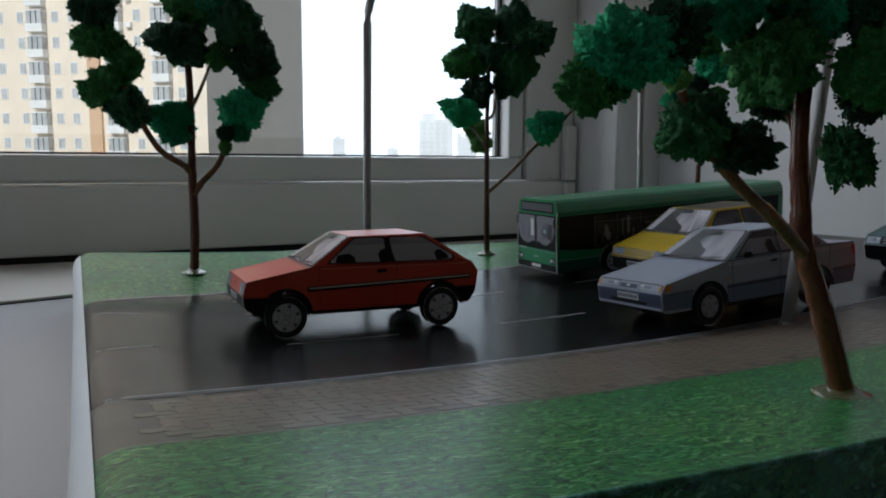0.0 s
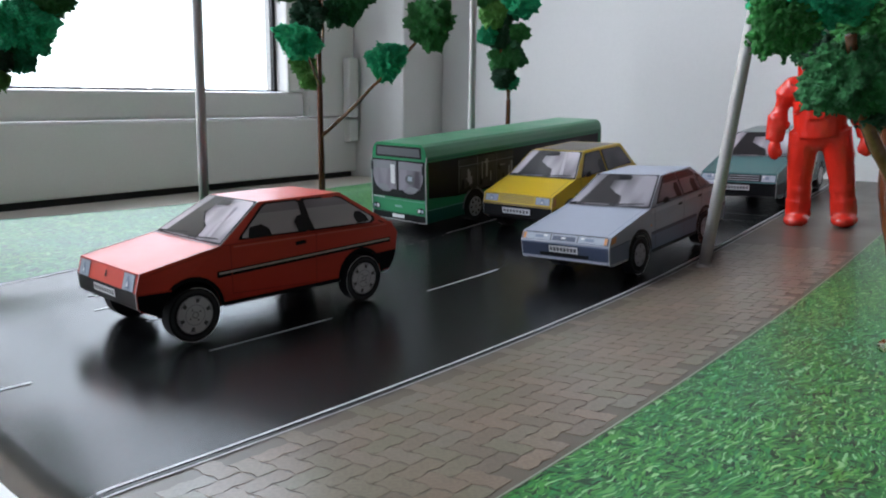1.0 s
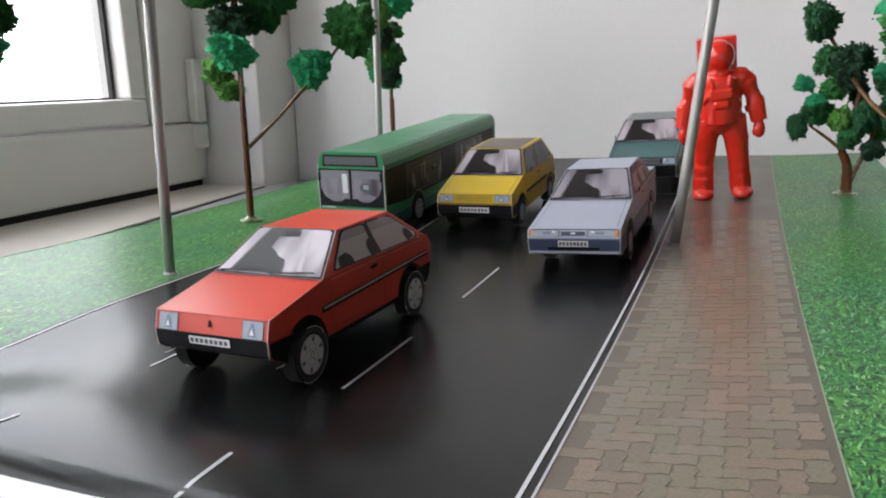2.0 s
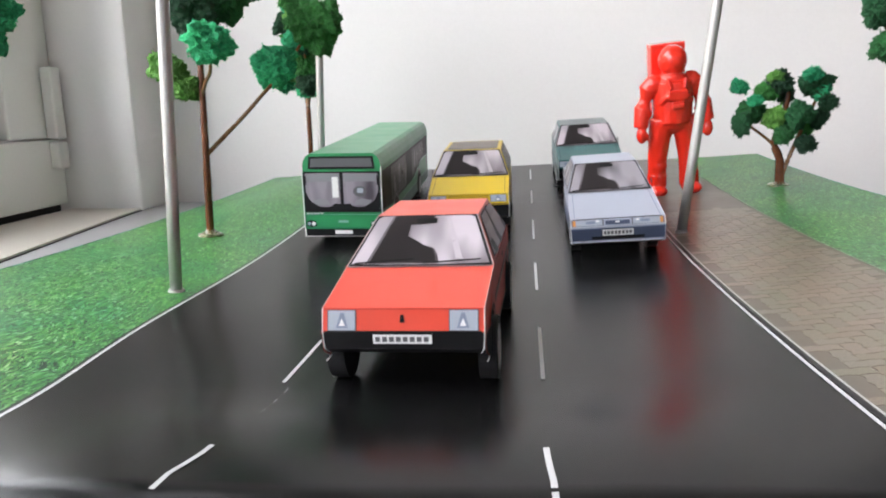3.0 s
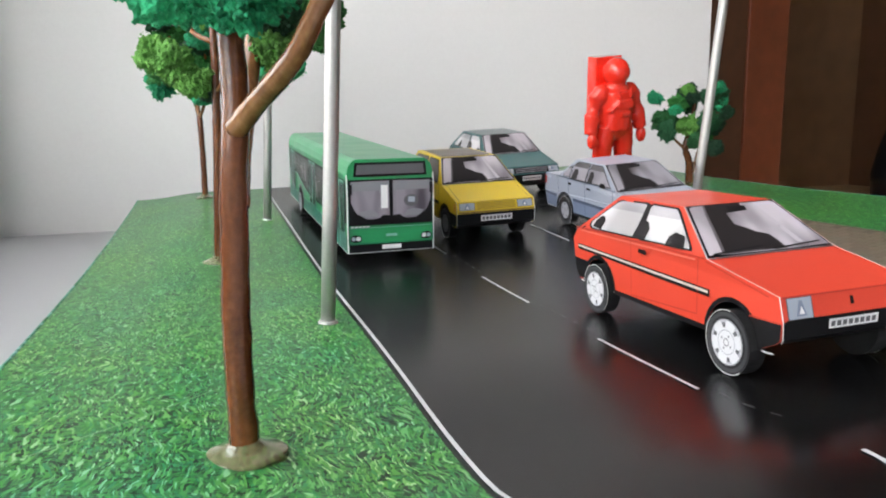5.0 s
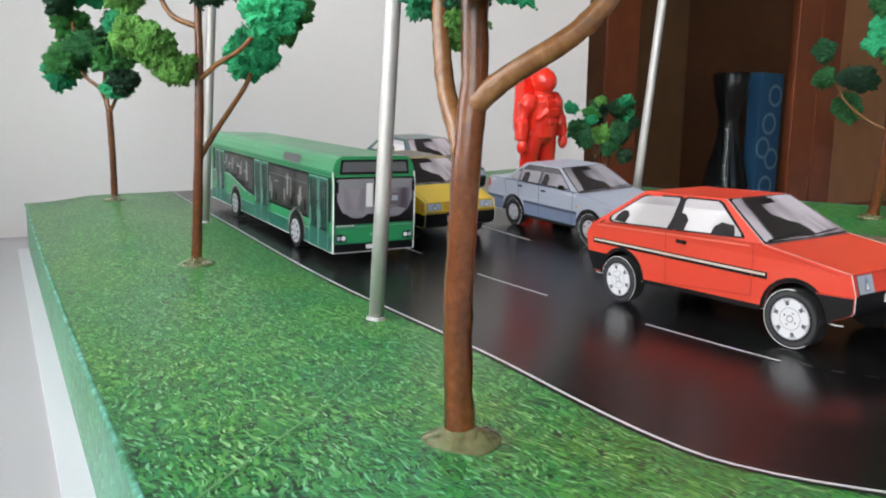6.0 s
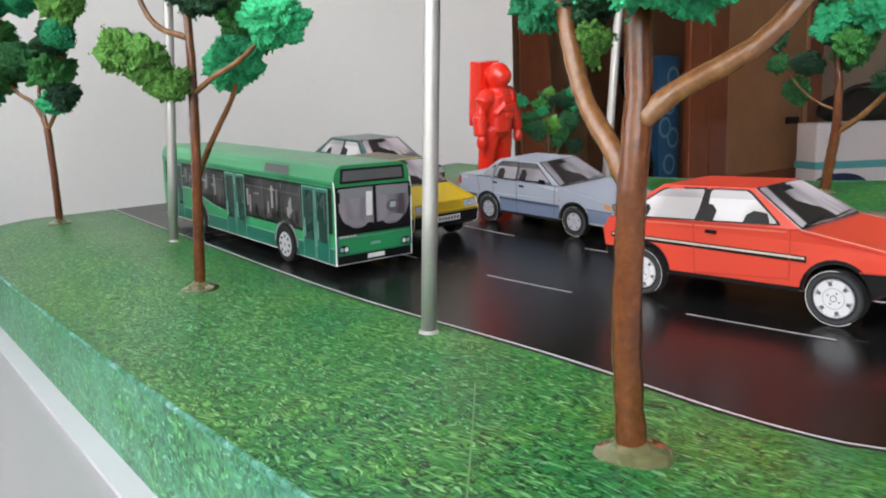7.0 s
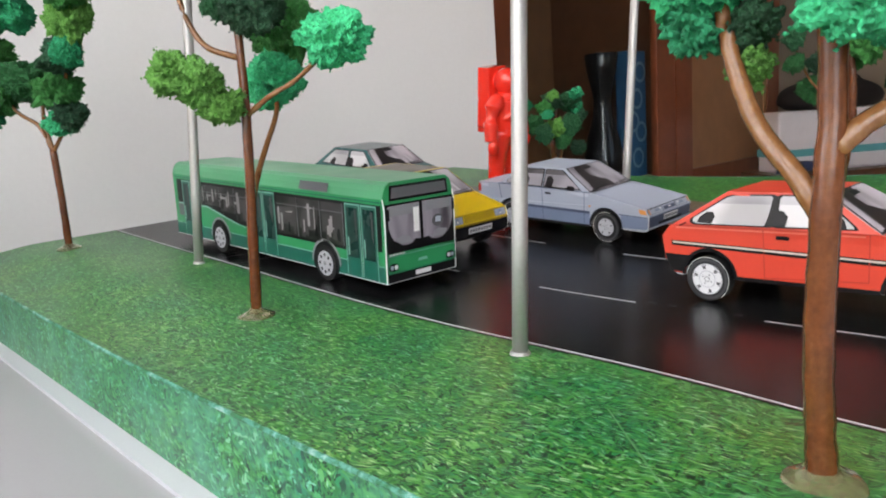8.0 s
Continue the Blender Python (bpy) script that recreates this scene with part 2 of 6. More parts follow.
def ground_z(x, y):
    """The card top of the model board has sagged: it curls up towards its sides and its far end, with a dip by the front kerb and a swell along the front edge."""
    z = (0.0982 * y * y + 0.0293 * x * y + 0.2624 * x * x + 0.1318 * x ** 3 - 0.3811 * x * x * y
         + 0.0668 * x * y * y - 0.4604 * x ** 4 - 0.0356 * y ** 3)
    z += 0.0042 * ease((y - 0.03) / 0.27) * (1 - ease((x - 0.13) / 0.17)) * (1 - ease((-0.15 - x) / 0.05))
    z += 0.0042 * math.exp(-((x + 0.143) / 0.035) ** 2) * ease(y / 0.3) * (1 - ease((y - 0.40) / 0.08))
    z += 0.0042 * ease((-0.135 - y) / 0.05) * ease((x + 0.07) / 0.05) * (1 - ease((x - 0.10) / 0.08))
    return z - 0.005 * math.exp(-((x + 0.08) / 0.045) ** 2 - ((y + 0.15) / 0.06) ** 2)


# ---- the model board: plan ----
X_L, X_KERB, X_PAV, X_LAWN, X_R = -0.212, -0.086, 0.181, 0.253, 0.342
Y_F, Y_B = -0.222, 0.480
TABLE_Z = -0.030


def kerb_x(y):
    """The left kerb: straight, with a slight bulge near the front."""
    return X_KERB - 0.0008 * math.exp(-((y + 0.09) / 0.07) ** 2) + 0.024 * max(0.0, (-0.160 - y) / 0.055) ** 1.6


LIP = 0.016


def top_z(x, y):
    """Board top; the paper rolls over the front edge."""
    d = max(0.0, (Y_F + LIP) - y)
    return ground_z(x, y) - (LIP - math.sqrt(max(0.0, LIP * LIP - d * d))) * 0.9


def sheet(x0, x1, lift=0.0, nx=14, ny=44):
    bm = bmesh.new()
    ys = [Y_F + LIP * (1 - math.cos(math.pi / 2 * j / 10)) for j in range(10)] + [Y_F + LIP + (Y_B - Y_F - LIP) * j / ny for j in range(ny + 1)]
    g = []
    for i in range(nx + 1):
        col = []
        for y in ys:
            a, b = (x0(y) if callable(x0) else x0), (x1(y) if callable(x1) else x1)
            x = a + (b - a) * i / nx
            col.append(bm.verts.new((x, y, top_z(x, y) + lift)))
        g.append(col)
    for i in range(nx):
        for j in range(len(ys) - 1):
            bm.faces.new((g[i][j], g[i + 1][j], g[i + 1][j + 1], g[i][j + 1]))
    return bm

# ---- the room ----
def structure(name, bm, material, label, category):
    return tagged(part(name, bm, material), label, category, "", "structure")


M_pink_wall = plain("pale_pink_wallpaper", (0.66, 0.57, 0.52), 0.8, 0, 0, 0.08, 200, 5, 0.2, 0.0006)
# unseen room walls and ceiling, coloured dull so that they bounce less light
M_room_wall = plain("dulled_room_wall", (0.36, 0.30, 0.24), 0.8, 0, 0, 0.10, 200, 5, 0.2, 0.0006)
M_ceiling = plain("dulled_ceiling", (0.52, 0.48, 0.43), 0.8, 0, 0, 0.04, 200, 5, 0.2, 0.0006)
M_sill_warm = plain("sill_cover_plastic", (0.62, 0.57, 0.50), 0.45, 0, 0.1, 0.05, 300, 8, 0.05)
WALL_Y = 0.59
structure("wall_back", boxes((-0.40, 0.562, WALL_Y, WALL_Y + 0.14, -0.8, 1.75)), M_white_wall, "smooth off-white painted wall behind the model board", "wall")
structure("wall_reveal", boxes((-0.62, -0.402, 0.505, 0.70, -0.8, 1.75), bevel=0.004), M_white_wall, "off-white plastered window reveal", "wall")
structure("wall_window", boxes((-0.66, -0.535, -1.40, 0.503, -0.8, -0.034), (-0.66, -0.535, -1.40, 0.503, 1.36, 1.75), (-0.66, -0.535, -2.5, -1.402, -0.8, 1.75)),
          M_white_wall, "off-white wall under and above the window", "wall")
structure("wall_south", boxes((-0.66, 0.1, -2.64, -2.5, -0.8, 1.75), (1.7, 3.4, -2.64, -2.5, -0.8, 1.75), (0.102, 1.698, -2.64, -2.5, -0.8, 0.18), (0.102, 1.698, -2.64, -2.5, 1.62, 1.75)),
          M_room_wall, "plain unseen wall with an added opening for the fill lamp", "wall")
structure("wall_east", boxes((3.4, 3.54, -2.64, 1.5, -0.8, 1.75)), M_room_wall, "plain painted wall across the room", "wall")
structure("wall_north", boxes((0.57, 3.4, 1.36, 1.5, -0.8, 1.75)), M_pink_wall, "plain painted wall behind the cabinet", "wall")
structure("ceiling", boxes((-0.66, 3.54, -2.64, 1.5, 1.752, 1.85)), M_ceiling, "plain unseen ceiling in dull beige", "ceiling")
structure("floor", boxes((-0.66, 3.54, -2.64, 1.5, -0.9, -0.802)), plain("floor_laminate", (0.30, 0.18, 0.09), 0.4, 0, 0.2, 0.2, 60, 5), "brown laminate floor", "floor")
structure("window_sill", boxes((-0.497, 0.70, -1.6, WALL_Y - 0.002, TABLE_Z - 0.028, TABLE_Z), (0.5625, 0.72, WALL_Y, 0.86, TABLE_Z - 0.028, TABLE_Z - 0.0004), bevel=0.003), M_sill, "broad white plastic window sill", "sill")
bm = bmesh.new()
edge = [(-0.255, -1.2), (-0.262, -0.30), (-0.310, -0.06), (-0.357, 0.15), (-0.394, 0.42), (-0.403, 0.503)]
lo = [bm.verts.new((x, y, TABLE_Z + 0.0005)) for x, y in edge]
hi = [bm.verts.new((x, y, TABLE_Z + 0.0030)) for x, y in edge]
bk = [bm.verts.new((-0.4965, y, TABLE_Z + 0.0030)) for x, y in edge]
for i in range(len(edge) - 1):
    bm.faces.new((lo[i], lo[i + 1], hi[i + 1], hi[i]))
    bm.faces.new((hi[i], hi[i + 1], bk[i + 1], bk[i]))
structure("sill_cover", bm, M_sill_warm, "cream cover strip lying on the sill", "sill")
structure("sill_crack", tube(bmesh.new(), [(x + 0.001, y, TABLE_Z + 0.0004) for x, y in edge], [0.0008] * len(edge), 6), M_gap, "dark crack along the cover strip", "sill")
# window: outer frame, sash, gasket, glass
WX = -0.50
window = empty("window_1", pose(0, 0, 0), "white plastic window with black gaskets and a clear pane", "window", "", "structure")
part("window_frame", boxes((-0.57, WX, -1.40, 0.5035, -0.020, 0.062), (-0.57, WX - 0.004, 0.415, 0.5035, 0.064, 1.30), (-0.57, WX - 0.004, -1.40, -1.34, 0.064, 1.30), (-0.57, WX - 0.004, -1.40, 0.5035, 1.302, 1.36), bevel=0.003), M_frame, window, "white plastic frame")
part("sash", boxes((-0.565, WX - 0.012, -1.338, 0.412, 0.064, 0.098), (-0.565, WX - 0.012, 0.385, 0.413, 0.0985, 1.30), (-0.565, WX - 0.012, -1.338, -1.30, 0.0985, 1.30), bevel=0.004), M_frame, window)
part("gasket", boxes((-0.545, -0.538, -1.30, 0.385, 0.0985, 0.101), (-0.545, -0.538, 0.380, 0.3845, 0.101, 1.30)), M_rubber, window, "black rubber gasket")
part("sill_gap", boxes((-0.535, WX - 0.012, -1.40, 0.503, -0.030, -0.0205)), M_gap, window, "dark gap under the frame")
part("hinge", boxes((WX - 0.003, WX + 0.012, 0.479, 0.4985, 0.026, 0.060), (WX - 0.003, WX + 0.012, 0.479, 0.4985, 0.063, 0.150), bevel=0.003), M_frame, window, "white plastic hinge cover")

M_base_card = print_mat("base_card_white", (0.55, 0.55, 0.58), 0.5)
M_lawn_edge = print_mat("lawn_cut_edge", (0.24, 0.30, 0.22))
M_ink_line = print_mat("black_line", (0.012, 0.012, 0.013))

# ---- the model board ----
board = empty("model_board", pose(0, 0, TABLE_Z), "street model on a thick foam board covered with glossy printed paper", "model board")
board.matrix_world = pose(0, 0, 0)
road = part("road", sheet(kerb_x, X_PAV), M_road, board, "glossy black printed road", True)
part("lawn", sheet(X_L, kerb_x), M_grass, board, "glossy printed lawn", True)
part("lawn", sheet(X_LAWN, X_R), M_grass, board, "glossy printed lawn", True)
part("pavement", sheet(X_PAV, X_LAWN, -0.0001), M_joint, board, "printed brick pavement", True)


def skirt(a, b, n=40):
    bm = bmesh.new()
    prev = None
    for i in range(n + 1):
        x, y = a[0] + (b[0] - a[0]) * i / n, a[1] + (b[1] - a[1]) * i / n
        cur = (bm.verts.new((x, y, TABLE_Z + 0.002)), bm.verts.new((x, y, top_z(x, y))))
        if prev:
            bm.faces.new((prev[0], cur[0], cur[1], prev[1]))
        prev = cur
    return bm


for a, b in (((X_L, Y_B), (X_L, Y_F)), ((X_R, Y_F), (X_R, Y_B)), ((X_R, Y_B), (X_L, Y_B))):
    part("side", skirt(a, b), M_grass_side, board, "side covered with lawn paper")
part("front_side", skirt((X_L, Y_F), (X_R, Y_F)), M_base_card, board, "white front side")
bm = bmesh.new()
prev = None
for i in range(61):
    x = X_L + (X_R - X_L) * i / 60
    row = [bm.verts.new((x, Y_F - 0.0004 + 0.0065 * k / 5, top_z(x, Y_F + 0.0065 * k / 5) + 0.0003 * (k > 0))) for k in range(6)]
    if prev:
        for k in range(5):
            bm.faces.new((prev[k], row[k], row[k + 1], prev[k + 1]))
    prev = row
part("front_edge", bm, M_paper, board, "bare white paper along the rolled front edge", True)
part("base_card", boxes((X_L - 0.0085, X_R + 0.005, Y_F - 0.002, Y_B + 0.004, TABLE_Z, TABLE_Z + 0.002)), M_base_card, board, "white card base")


def strip(pts, w, lift=0.0003):
    bm = bmesh.new()
    prev = None
    for i, (x, y) in enumerate(pts):
        x0, y0 = pts[max(i - 1, 0)]
        x1, y1 = pts[min(i + 1, len(pts) - 1)]
        d = Vector((x1 - x0, y1 - y0)).normalized()
        n = Vector((-d.y, d.x)) * w / 2
        cur = [bm.verts.new((x + s * n.x, y + s * n.y, top_z(x + s * n.x, y + s * n.y) + lift)) for s in (1, -1)]
        if prev:
            bm.faces.new((prev[0], prev[1], cur[1], cur[0]))
        prev = cur
    return bm


def line(x0, y0, x1, y1, n=12):
    return [(x0 + (x1 - x0) * i / n, y0 + (y1 - y0) * i / n) for i in range(n + 1)]


ks = [Y_F + 0.004 + (Y_B - Y_F - 0.004) * i / 90 for i in range(91)]
part("kerb_line", strip([(kerb_x(y) + 0.0012, y) for y in ks], 0.0015), M_line, board, "white kerb line")
part("kerb_shadow", strip([(kerb_x(y) - 0.0006, y) for y in ks], 0.0016, 0.0002), M_ink_line, board, "black line beside the kerb")
part("kerb_line", strip([(X_PAV - 0.0030, y) for y in ks], 0.0013), M_line, board, "white kerb line")
part("kerb_shadow", strip([(X_PAV - 0.0008, y) for y in ks], 0.0020, 0.0002), M_ink_line, board, "black line beside the kerb")
part("kerb_line", strip([(X_PAV + 0.0006, y) for y in ks], 0.0008), M_line, board, "thin pale line beside the pavement")
part("lawn_edge", strip([(X_LAWN - 0.0002, y) for y in ks], 0.0005), M_lawn_edge, board, "thin pale cut line")
part("lane_dash", strip([(0.0006, -0.187), (0.0000, -0.192), (-0.0015, -0.198), (-0.0032, -0.204), (-0.0042, -0.211)], 0.0016), M_line, board, "white curved lane dash")
part("lane_dash", strip([(0.0905, -0.187), (0.0908, -0.193), (0.0912, -0.199), (0.0917, -0.205), (0.0920, -0.212)], 0.0016), M_line, board, "white curved lane dash")
for k in range(-1, 4):
    part("lane_dash", strip(line(0.0, 0.127 * k, 0.0, 0.127 * k + 0.0622), 0.0014), M_line, board, "white lane dash")
    part("lane_dash", strip(line(0.0914, 0.127 * k + 0.003, 0.0914, 0.127 * k + 0.0653), 0.0014), M_line, board, "white lane dash")

# the print has worn off along the folds
def worn_mat():
    m, nt, b = shader("worn_fold", (0.5, 0.6, 0.55), 0.5)
    v = coords(nt)
    c = ramp(nt, noise_tex(nt, v, 110, 5, 0.75), [(0.42, (0.020, 0.14, 0.055)), (0.55, (0.09, 0.32, 0.24)), (0.70, (0.42, 0.58, 0.55))])
    nt.links.new(c, b.inputs["Base Color"])
    return m


M_worn = worn_mat()
for x in (X_L, X_R):
    part("worn_fold", tube(bmesh.new(), [(x, Y_F + 0.02 + (Y_B - Y_F - 0.02) * i / 60, top_z(x, Y_F + 0.02 + (Y_B - Y_F - 0.02) * i / 60) - 0.0006) for i in range(61)], [0.0009] * 61, 10), M_worn, board, "worn white fold of the lawn paper", True)

# paper joints: faint dashes beside the lane lines, and where sheets meet
M_seam = print_mat("seam", (0.10, 0.10, 0.10))
for k in range(-2, 4):
    for q in range(5):
        y = 0.127 * k + 0.0622 + 0.011 + q * 0.011
        if -0.16 < y < 0.46:
            part("faint_dash", strip(line(0.0035, y, 0.0035, y + 0.0045, 2), 0.0004), M_seam, board)
for y in (0.262, 0.288):
    part("paper_joint", strip(line(kerb_x(y) + 0.002, y, X_PAV - 0.005, y, 20), 0.0006), M_seam, board, "joint of two road sheets")
M_lawn_seam = print_mat("lawn_seam", (0.085, 0.22, 0.085))
part("paper_joint", strip([(-0.206, -0.150), (-0.165, -0.107), (-0.13, -0.070)], 0.0005), M_lawn_seam, board)
part("paper_joint", strip(line(-0.208, 0.285, -0.09, 0.285, 10), 0.0006), M_lawn_seam, board)

# ---- paper cars ----
S = 0.0389  # model metres to a real metre (about 1:25.7)
M_ink_black = print_mat("ink_black", (0.007, 0.007, 0.008), 0.42)
M_ink_grey = print_mat("ink_grey", (0.10, 0.10, 0.11), 0.35)
M_ink_dark = print_mat("ink_dark_interior", (0.020, 0.017, 0.018), 0.32)
M_tyre = print_mat("tyre_card", (0.016, 0.016, 0.017), 0.6)
M_rim = print_mat("rim_print", (0.70, 0.70, 0.72), 0.35)
M_rim_dim = print_mat("rim_print_grey", (0.34, 0.34, 0.36), 0.35)
M_rim_shade = print_mat("rim_print_shade", (0.42, 0.42, 0.46), 0.35)
M_sidewall = print_mat("sidewall_print", (0.050, 0.050, 0.054), 0.5)
M_ink_mid = print_mat("ink_mid_grey", (0.22, 0.22, 0.24), 0.35)
M_fold = print_mat("pale_fold", (0.60, 0.42, 0.38), 0.5)
M_lamp = print_mat("headlamp_print", (0.34, 0.38, 0.45), 0.3)
M_lamp_core = print_mat("headlamp_core", (0.19, 0.23, 0.31), 0.3)
M_orange = print_mat("indicator_print", (0.62, 0.25, 0.06), 0.3)
M_plate = print_mat("plate_print", (0.74, 0.74, 0.74), 0.35)
M_glass_pale = pane_mat("print_glass_pale", (0.21, 0.185, 0.205), (0.52, 0.47, 0.51), 0.4)
M_glass_grey = pane_mat("print_glass_grey", (0.07, 0.065, 0.07), (0.30, 0.28, 0.31), 0.5)
M_glass_side = pane_mat("print_glass_side", (0.40, 0.37, 0.38), (0.66, 0.63, 0.64), 0.2)
M_glass_dark = pane_mat("print_glass_dark", (0.016, 0.015, 0.016), (0.11, 0.10, 0.105), 0.9, (0.42, 0.56, 0.70))
M_trim_light = print_mat("trim_print_light", (0.62, 0.55, 0.48))
M_trim_pale = print_mat("print_glare", (0.46, 0.42, 0.455), 0.3)
M_glass_tone = pane_mat("print_glass_tone", (0.24, 0.22, 0.235), (0.50, 0.47, 0.49), 0.2)
M_glass_mid = print_mat("print_glass_mid", (0.115, 0.10, 0.11), 0.3)


LIFTS = {"bumper": 0.00025, "air_intake": 0.0004, "plate_frame": 0.0005, "number_plate": 0.0006, "plate_bar": 0.0007, "lamp_frame": 0.0003, "lamp_glint": 0.0008, "bumper_line": 0.0006, "lamp_core": 0.0006, "indicator": 0.0006, "bumper_lip": 0.0006, "grille": 0.0005}


def car(name, spec, m, label, group="paper model cars"):
    """A folded paper car facing -y. Origin on the ground under the middle of the front axle; spec in real metres."""
    P = spec["profile"]                       # (u, z, half width), over the top from front to rear
    arch = spec["arch"]
    ax0, ax1, wr = spec["axle_front"], spec["axle_rear"], spec["wheel"]
    root = empty(name, m, label, "toy car", group)
    body_mat, roof_mat = spec["body"], spec.get("roof", spec["body"])

    def at(u, z, x):
        return Vector((x * S, (u - ax0) * S, z * S))

    def on_strip(i, s, f, lift=0.0):
        u0, z0, h0 = P[i]
        u1, z1, h1 = P[i + 1]
        n = Vector((0, -(z1 - z0), u1 - u0))
        n = n.normalized() if n.length else Vector((0, 0, 1))
        return at(u0 + (u1 - u0) * s, z0 + (z1 - z0) * s, (h0 + (h1 - h0) * s) * f) + n * lift

    def strip_panel(pname, i, quad, mat, parent, lift=0.00025, lab=""):
        bm = bmesh.new()
        bm.faces.new([bm.verts.new(on_strip(i, s, f, lift)) for s, f in quad])
        bm.normal_update()
        bmesh.ops.triangulate(bm, faces=bm.faces[:], ngon_method='EAR_CLIP')
        return part(pname, bm, mat, parent, lab)

    # shell: top strips
    seg_mats = spec["segments"]
    bm = bmesh.new()
    L = [bm.verts.new(at(u, z, -h)) for u, z, h in P]
    R = [bm.verts.new(at(u, z, h)) for u, z, h in P]
    for i in range(len(P) - 1):
        f = bm.faces.new((L[i], R[i], R[i + 1], L[i + 1]))
        f.material_index = seg_mats[i]
    f = bm.faces.new((L[-1], R[-1], R[0], L[0]))
    f.material_index = 1
    shell = part("shell", bm, [body_mat, M_ink_black, roof_mat, M_glass_pale], root, spec.get("shell_label", ""))

    # sides with wheel arches
    zb = spec["sill"]
    belt0, belt1 = 4, spec["belt_end"]

    def side_loop():
        pts = [(P[i][0], P[i][1]) for i in range(0, belt0 + 1)]
        pts += [(P[i][0], P[i][1]) for i in range(belt1, len(P))]
        for c in (ax1, ax0):
            pts.append((c + arch, zb))
            for k in range(1, 12):
                a = math.pi * k / 12
                pts.append((c + arch * math.cos(a), zb + (arch * 0.98) * math.sin(a)))
            pts.append((c - arch, zb))
        return pts

    def hw(u, z):
        front = P[2][2]
        w = spec["half"]
        return front + (w - front) * min(1.0, max(0.0, u / 0.55)) if u < 0.55 else (w + (P[8][2] - w) * max(0.0, (u - P[-1][0] + 0.5) / 0.5) if u > P[-1][0] - 0.5 else w)

    for sgn in (-1, 1):
        bm = bmesh.new()
        vs = [bm.verts.new(at(u, z, sgn * hw(u, z))) for u, z in side_loop()]
        bm.faces.new(vs if sgn < 0 else vs[::-1])
        bm.normal_update()
        bmesh.ops.triangulate(bm, faces=bm.faces[:], ngon_method='EAR_CLIP')
        side = part("side_panel", bm, body_mat, root)
        bm = bmesh.new()
        ids = list(range(belt0, belt1 + 1))
        vs = [bm.verts.new(at(P[i][0], P[i][1], sgn * P[i][2])) for i in ids]
        bm.faces.new(vs if sgn > 0 else vs[::-1])
        bm.normal_update()
        bmesh.ops.triangulate(bm, faces=bm.faces[:], ngon_method='EAR_CLIP')
        part("pillar_panel", bm, body_mat, root)
        za, zr = P[belt0][1], P[5][1]
        ha, hr = spec["half"], P[5][2]
        for poly, kind in spec["side_windows"]:
            if kind == 'glass':
                cu, cz = sum(q[0] for q in poly) / len(poly), sum(q[1] for q in poly) / len(poly)
                bm = bmesh.new()
                vs = []
                for u, z in poly:
                    u, z = cu + (u - cu) * 1.06 + (0.012 if u > cu else -0.012), cz + (z - cz) * 1.10
                    k = (z - za) / (zr - za)
                    vs.append(bm.verts.new(at(u, z, sgn * (ha + (hr - ha) * k)) + Vector((sgn * 0.00025, 0, 0.0001))))
                bm.faces.new(vs if sgn > 0 else vs[::-1])
                part("window_outline", bm, M_ink_black, root)
            bm = bmesh.new()
            vs = []
            for u, z in poly:
                k = (z - za) / (zr - za)
                vs.append(bm.verts.new(at(u, z, sgn * (ha + (hr - ha) * k)) + Vector((sgn * (0.0005 if kind == 'glass' else 0.0008), 0, 0.0001))))
            bm.faces.new(vs if sgn > 0 else vs[::-1])
            bm.normal_update()
            bmesh.ops.triangulate(bm, faces=bm.faces[:], ngon_method='EAR_CLIP')
            pane_ob = part("side_window" if kind == 'glass' else "window_detail", bm, spec["glass_side"] if kind == 'glass' else M_ink_dark, root, "printed side window" if kind == 'glass' else "")
            if kind == 'glass':
                # printed tone along the top of the pane
                top_z_, low_z = max(q[1] for q in poly), min(q[1] for q in poly)
                for share, mat in ((0.72, spec.get("glass_tone", M_glass_tone)),):
                    cutz = low_z + (top_z_ - low_z) * share
                    up = []
                    for (ua, zaa), (ub, zbb) in zip(poly, poly[1:] + poly[:1]):
                        if zaa >= cutz:
                            up.append((ua, zaa))
                        if (zaa - cutz) * (zbb - cutz) < 0:
                            f = (cutz - zaa) / (zbb - zaa)
                            up.append((ua + (ub - ua) * f, cutz))
                    if len(up) > 2:
                        bm = bmesh.new()
                        vs = [bm.verts.new(at(u, z, sgn * (ha + (hr - ha) * (z - za) / (zr - za))) + Vector((sgn * 0.00062, 0, 0.0001))) for u, z in up]
                        bm.faces.new(vs if sgn > 0 else vs[::-1])
                        part("pane_tone", bm, mat, pane_ob)
        for pname, poly, mat, lift in spec["side_marks"]:
            bm = bmesh.new()
            vs = [bm.verts.new(at(u, z, sgn * hw(u, z)) + Vector((sgn * lift, 0, 0))) for u, z in poly]
            bm.faces.new(vs if sgn > 0 else vs[::-1])
            bm.normal_update()
            bmesh.ops.triangulate(bm, faces=bm.faces[:], ngon_method='EAR_CLIP')
            part(pname, bm, mat, side)
        # black wheel-arch rim
        for c in (ax0, ax1):
            bm = bmesh.new()
            prev = None
            for k in range(13):
                a = math.pi * k / 12
                pr = [bm.verts.new(at(c + r * math.cos(a), zb + r * 0.98 * math.sin(a), sgn * hw(c, zb)) + Vector((sgn * 0.0003, 0, 0))) for r in (arch, arch + 0.045)]
                if prev:
                    bm.faces.new((prev[0], prev[1], pr[1], pr[0]))
                prev = pr
            part("arch_rim", bm, M_ink_black, side)
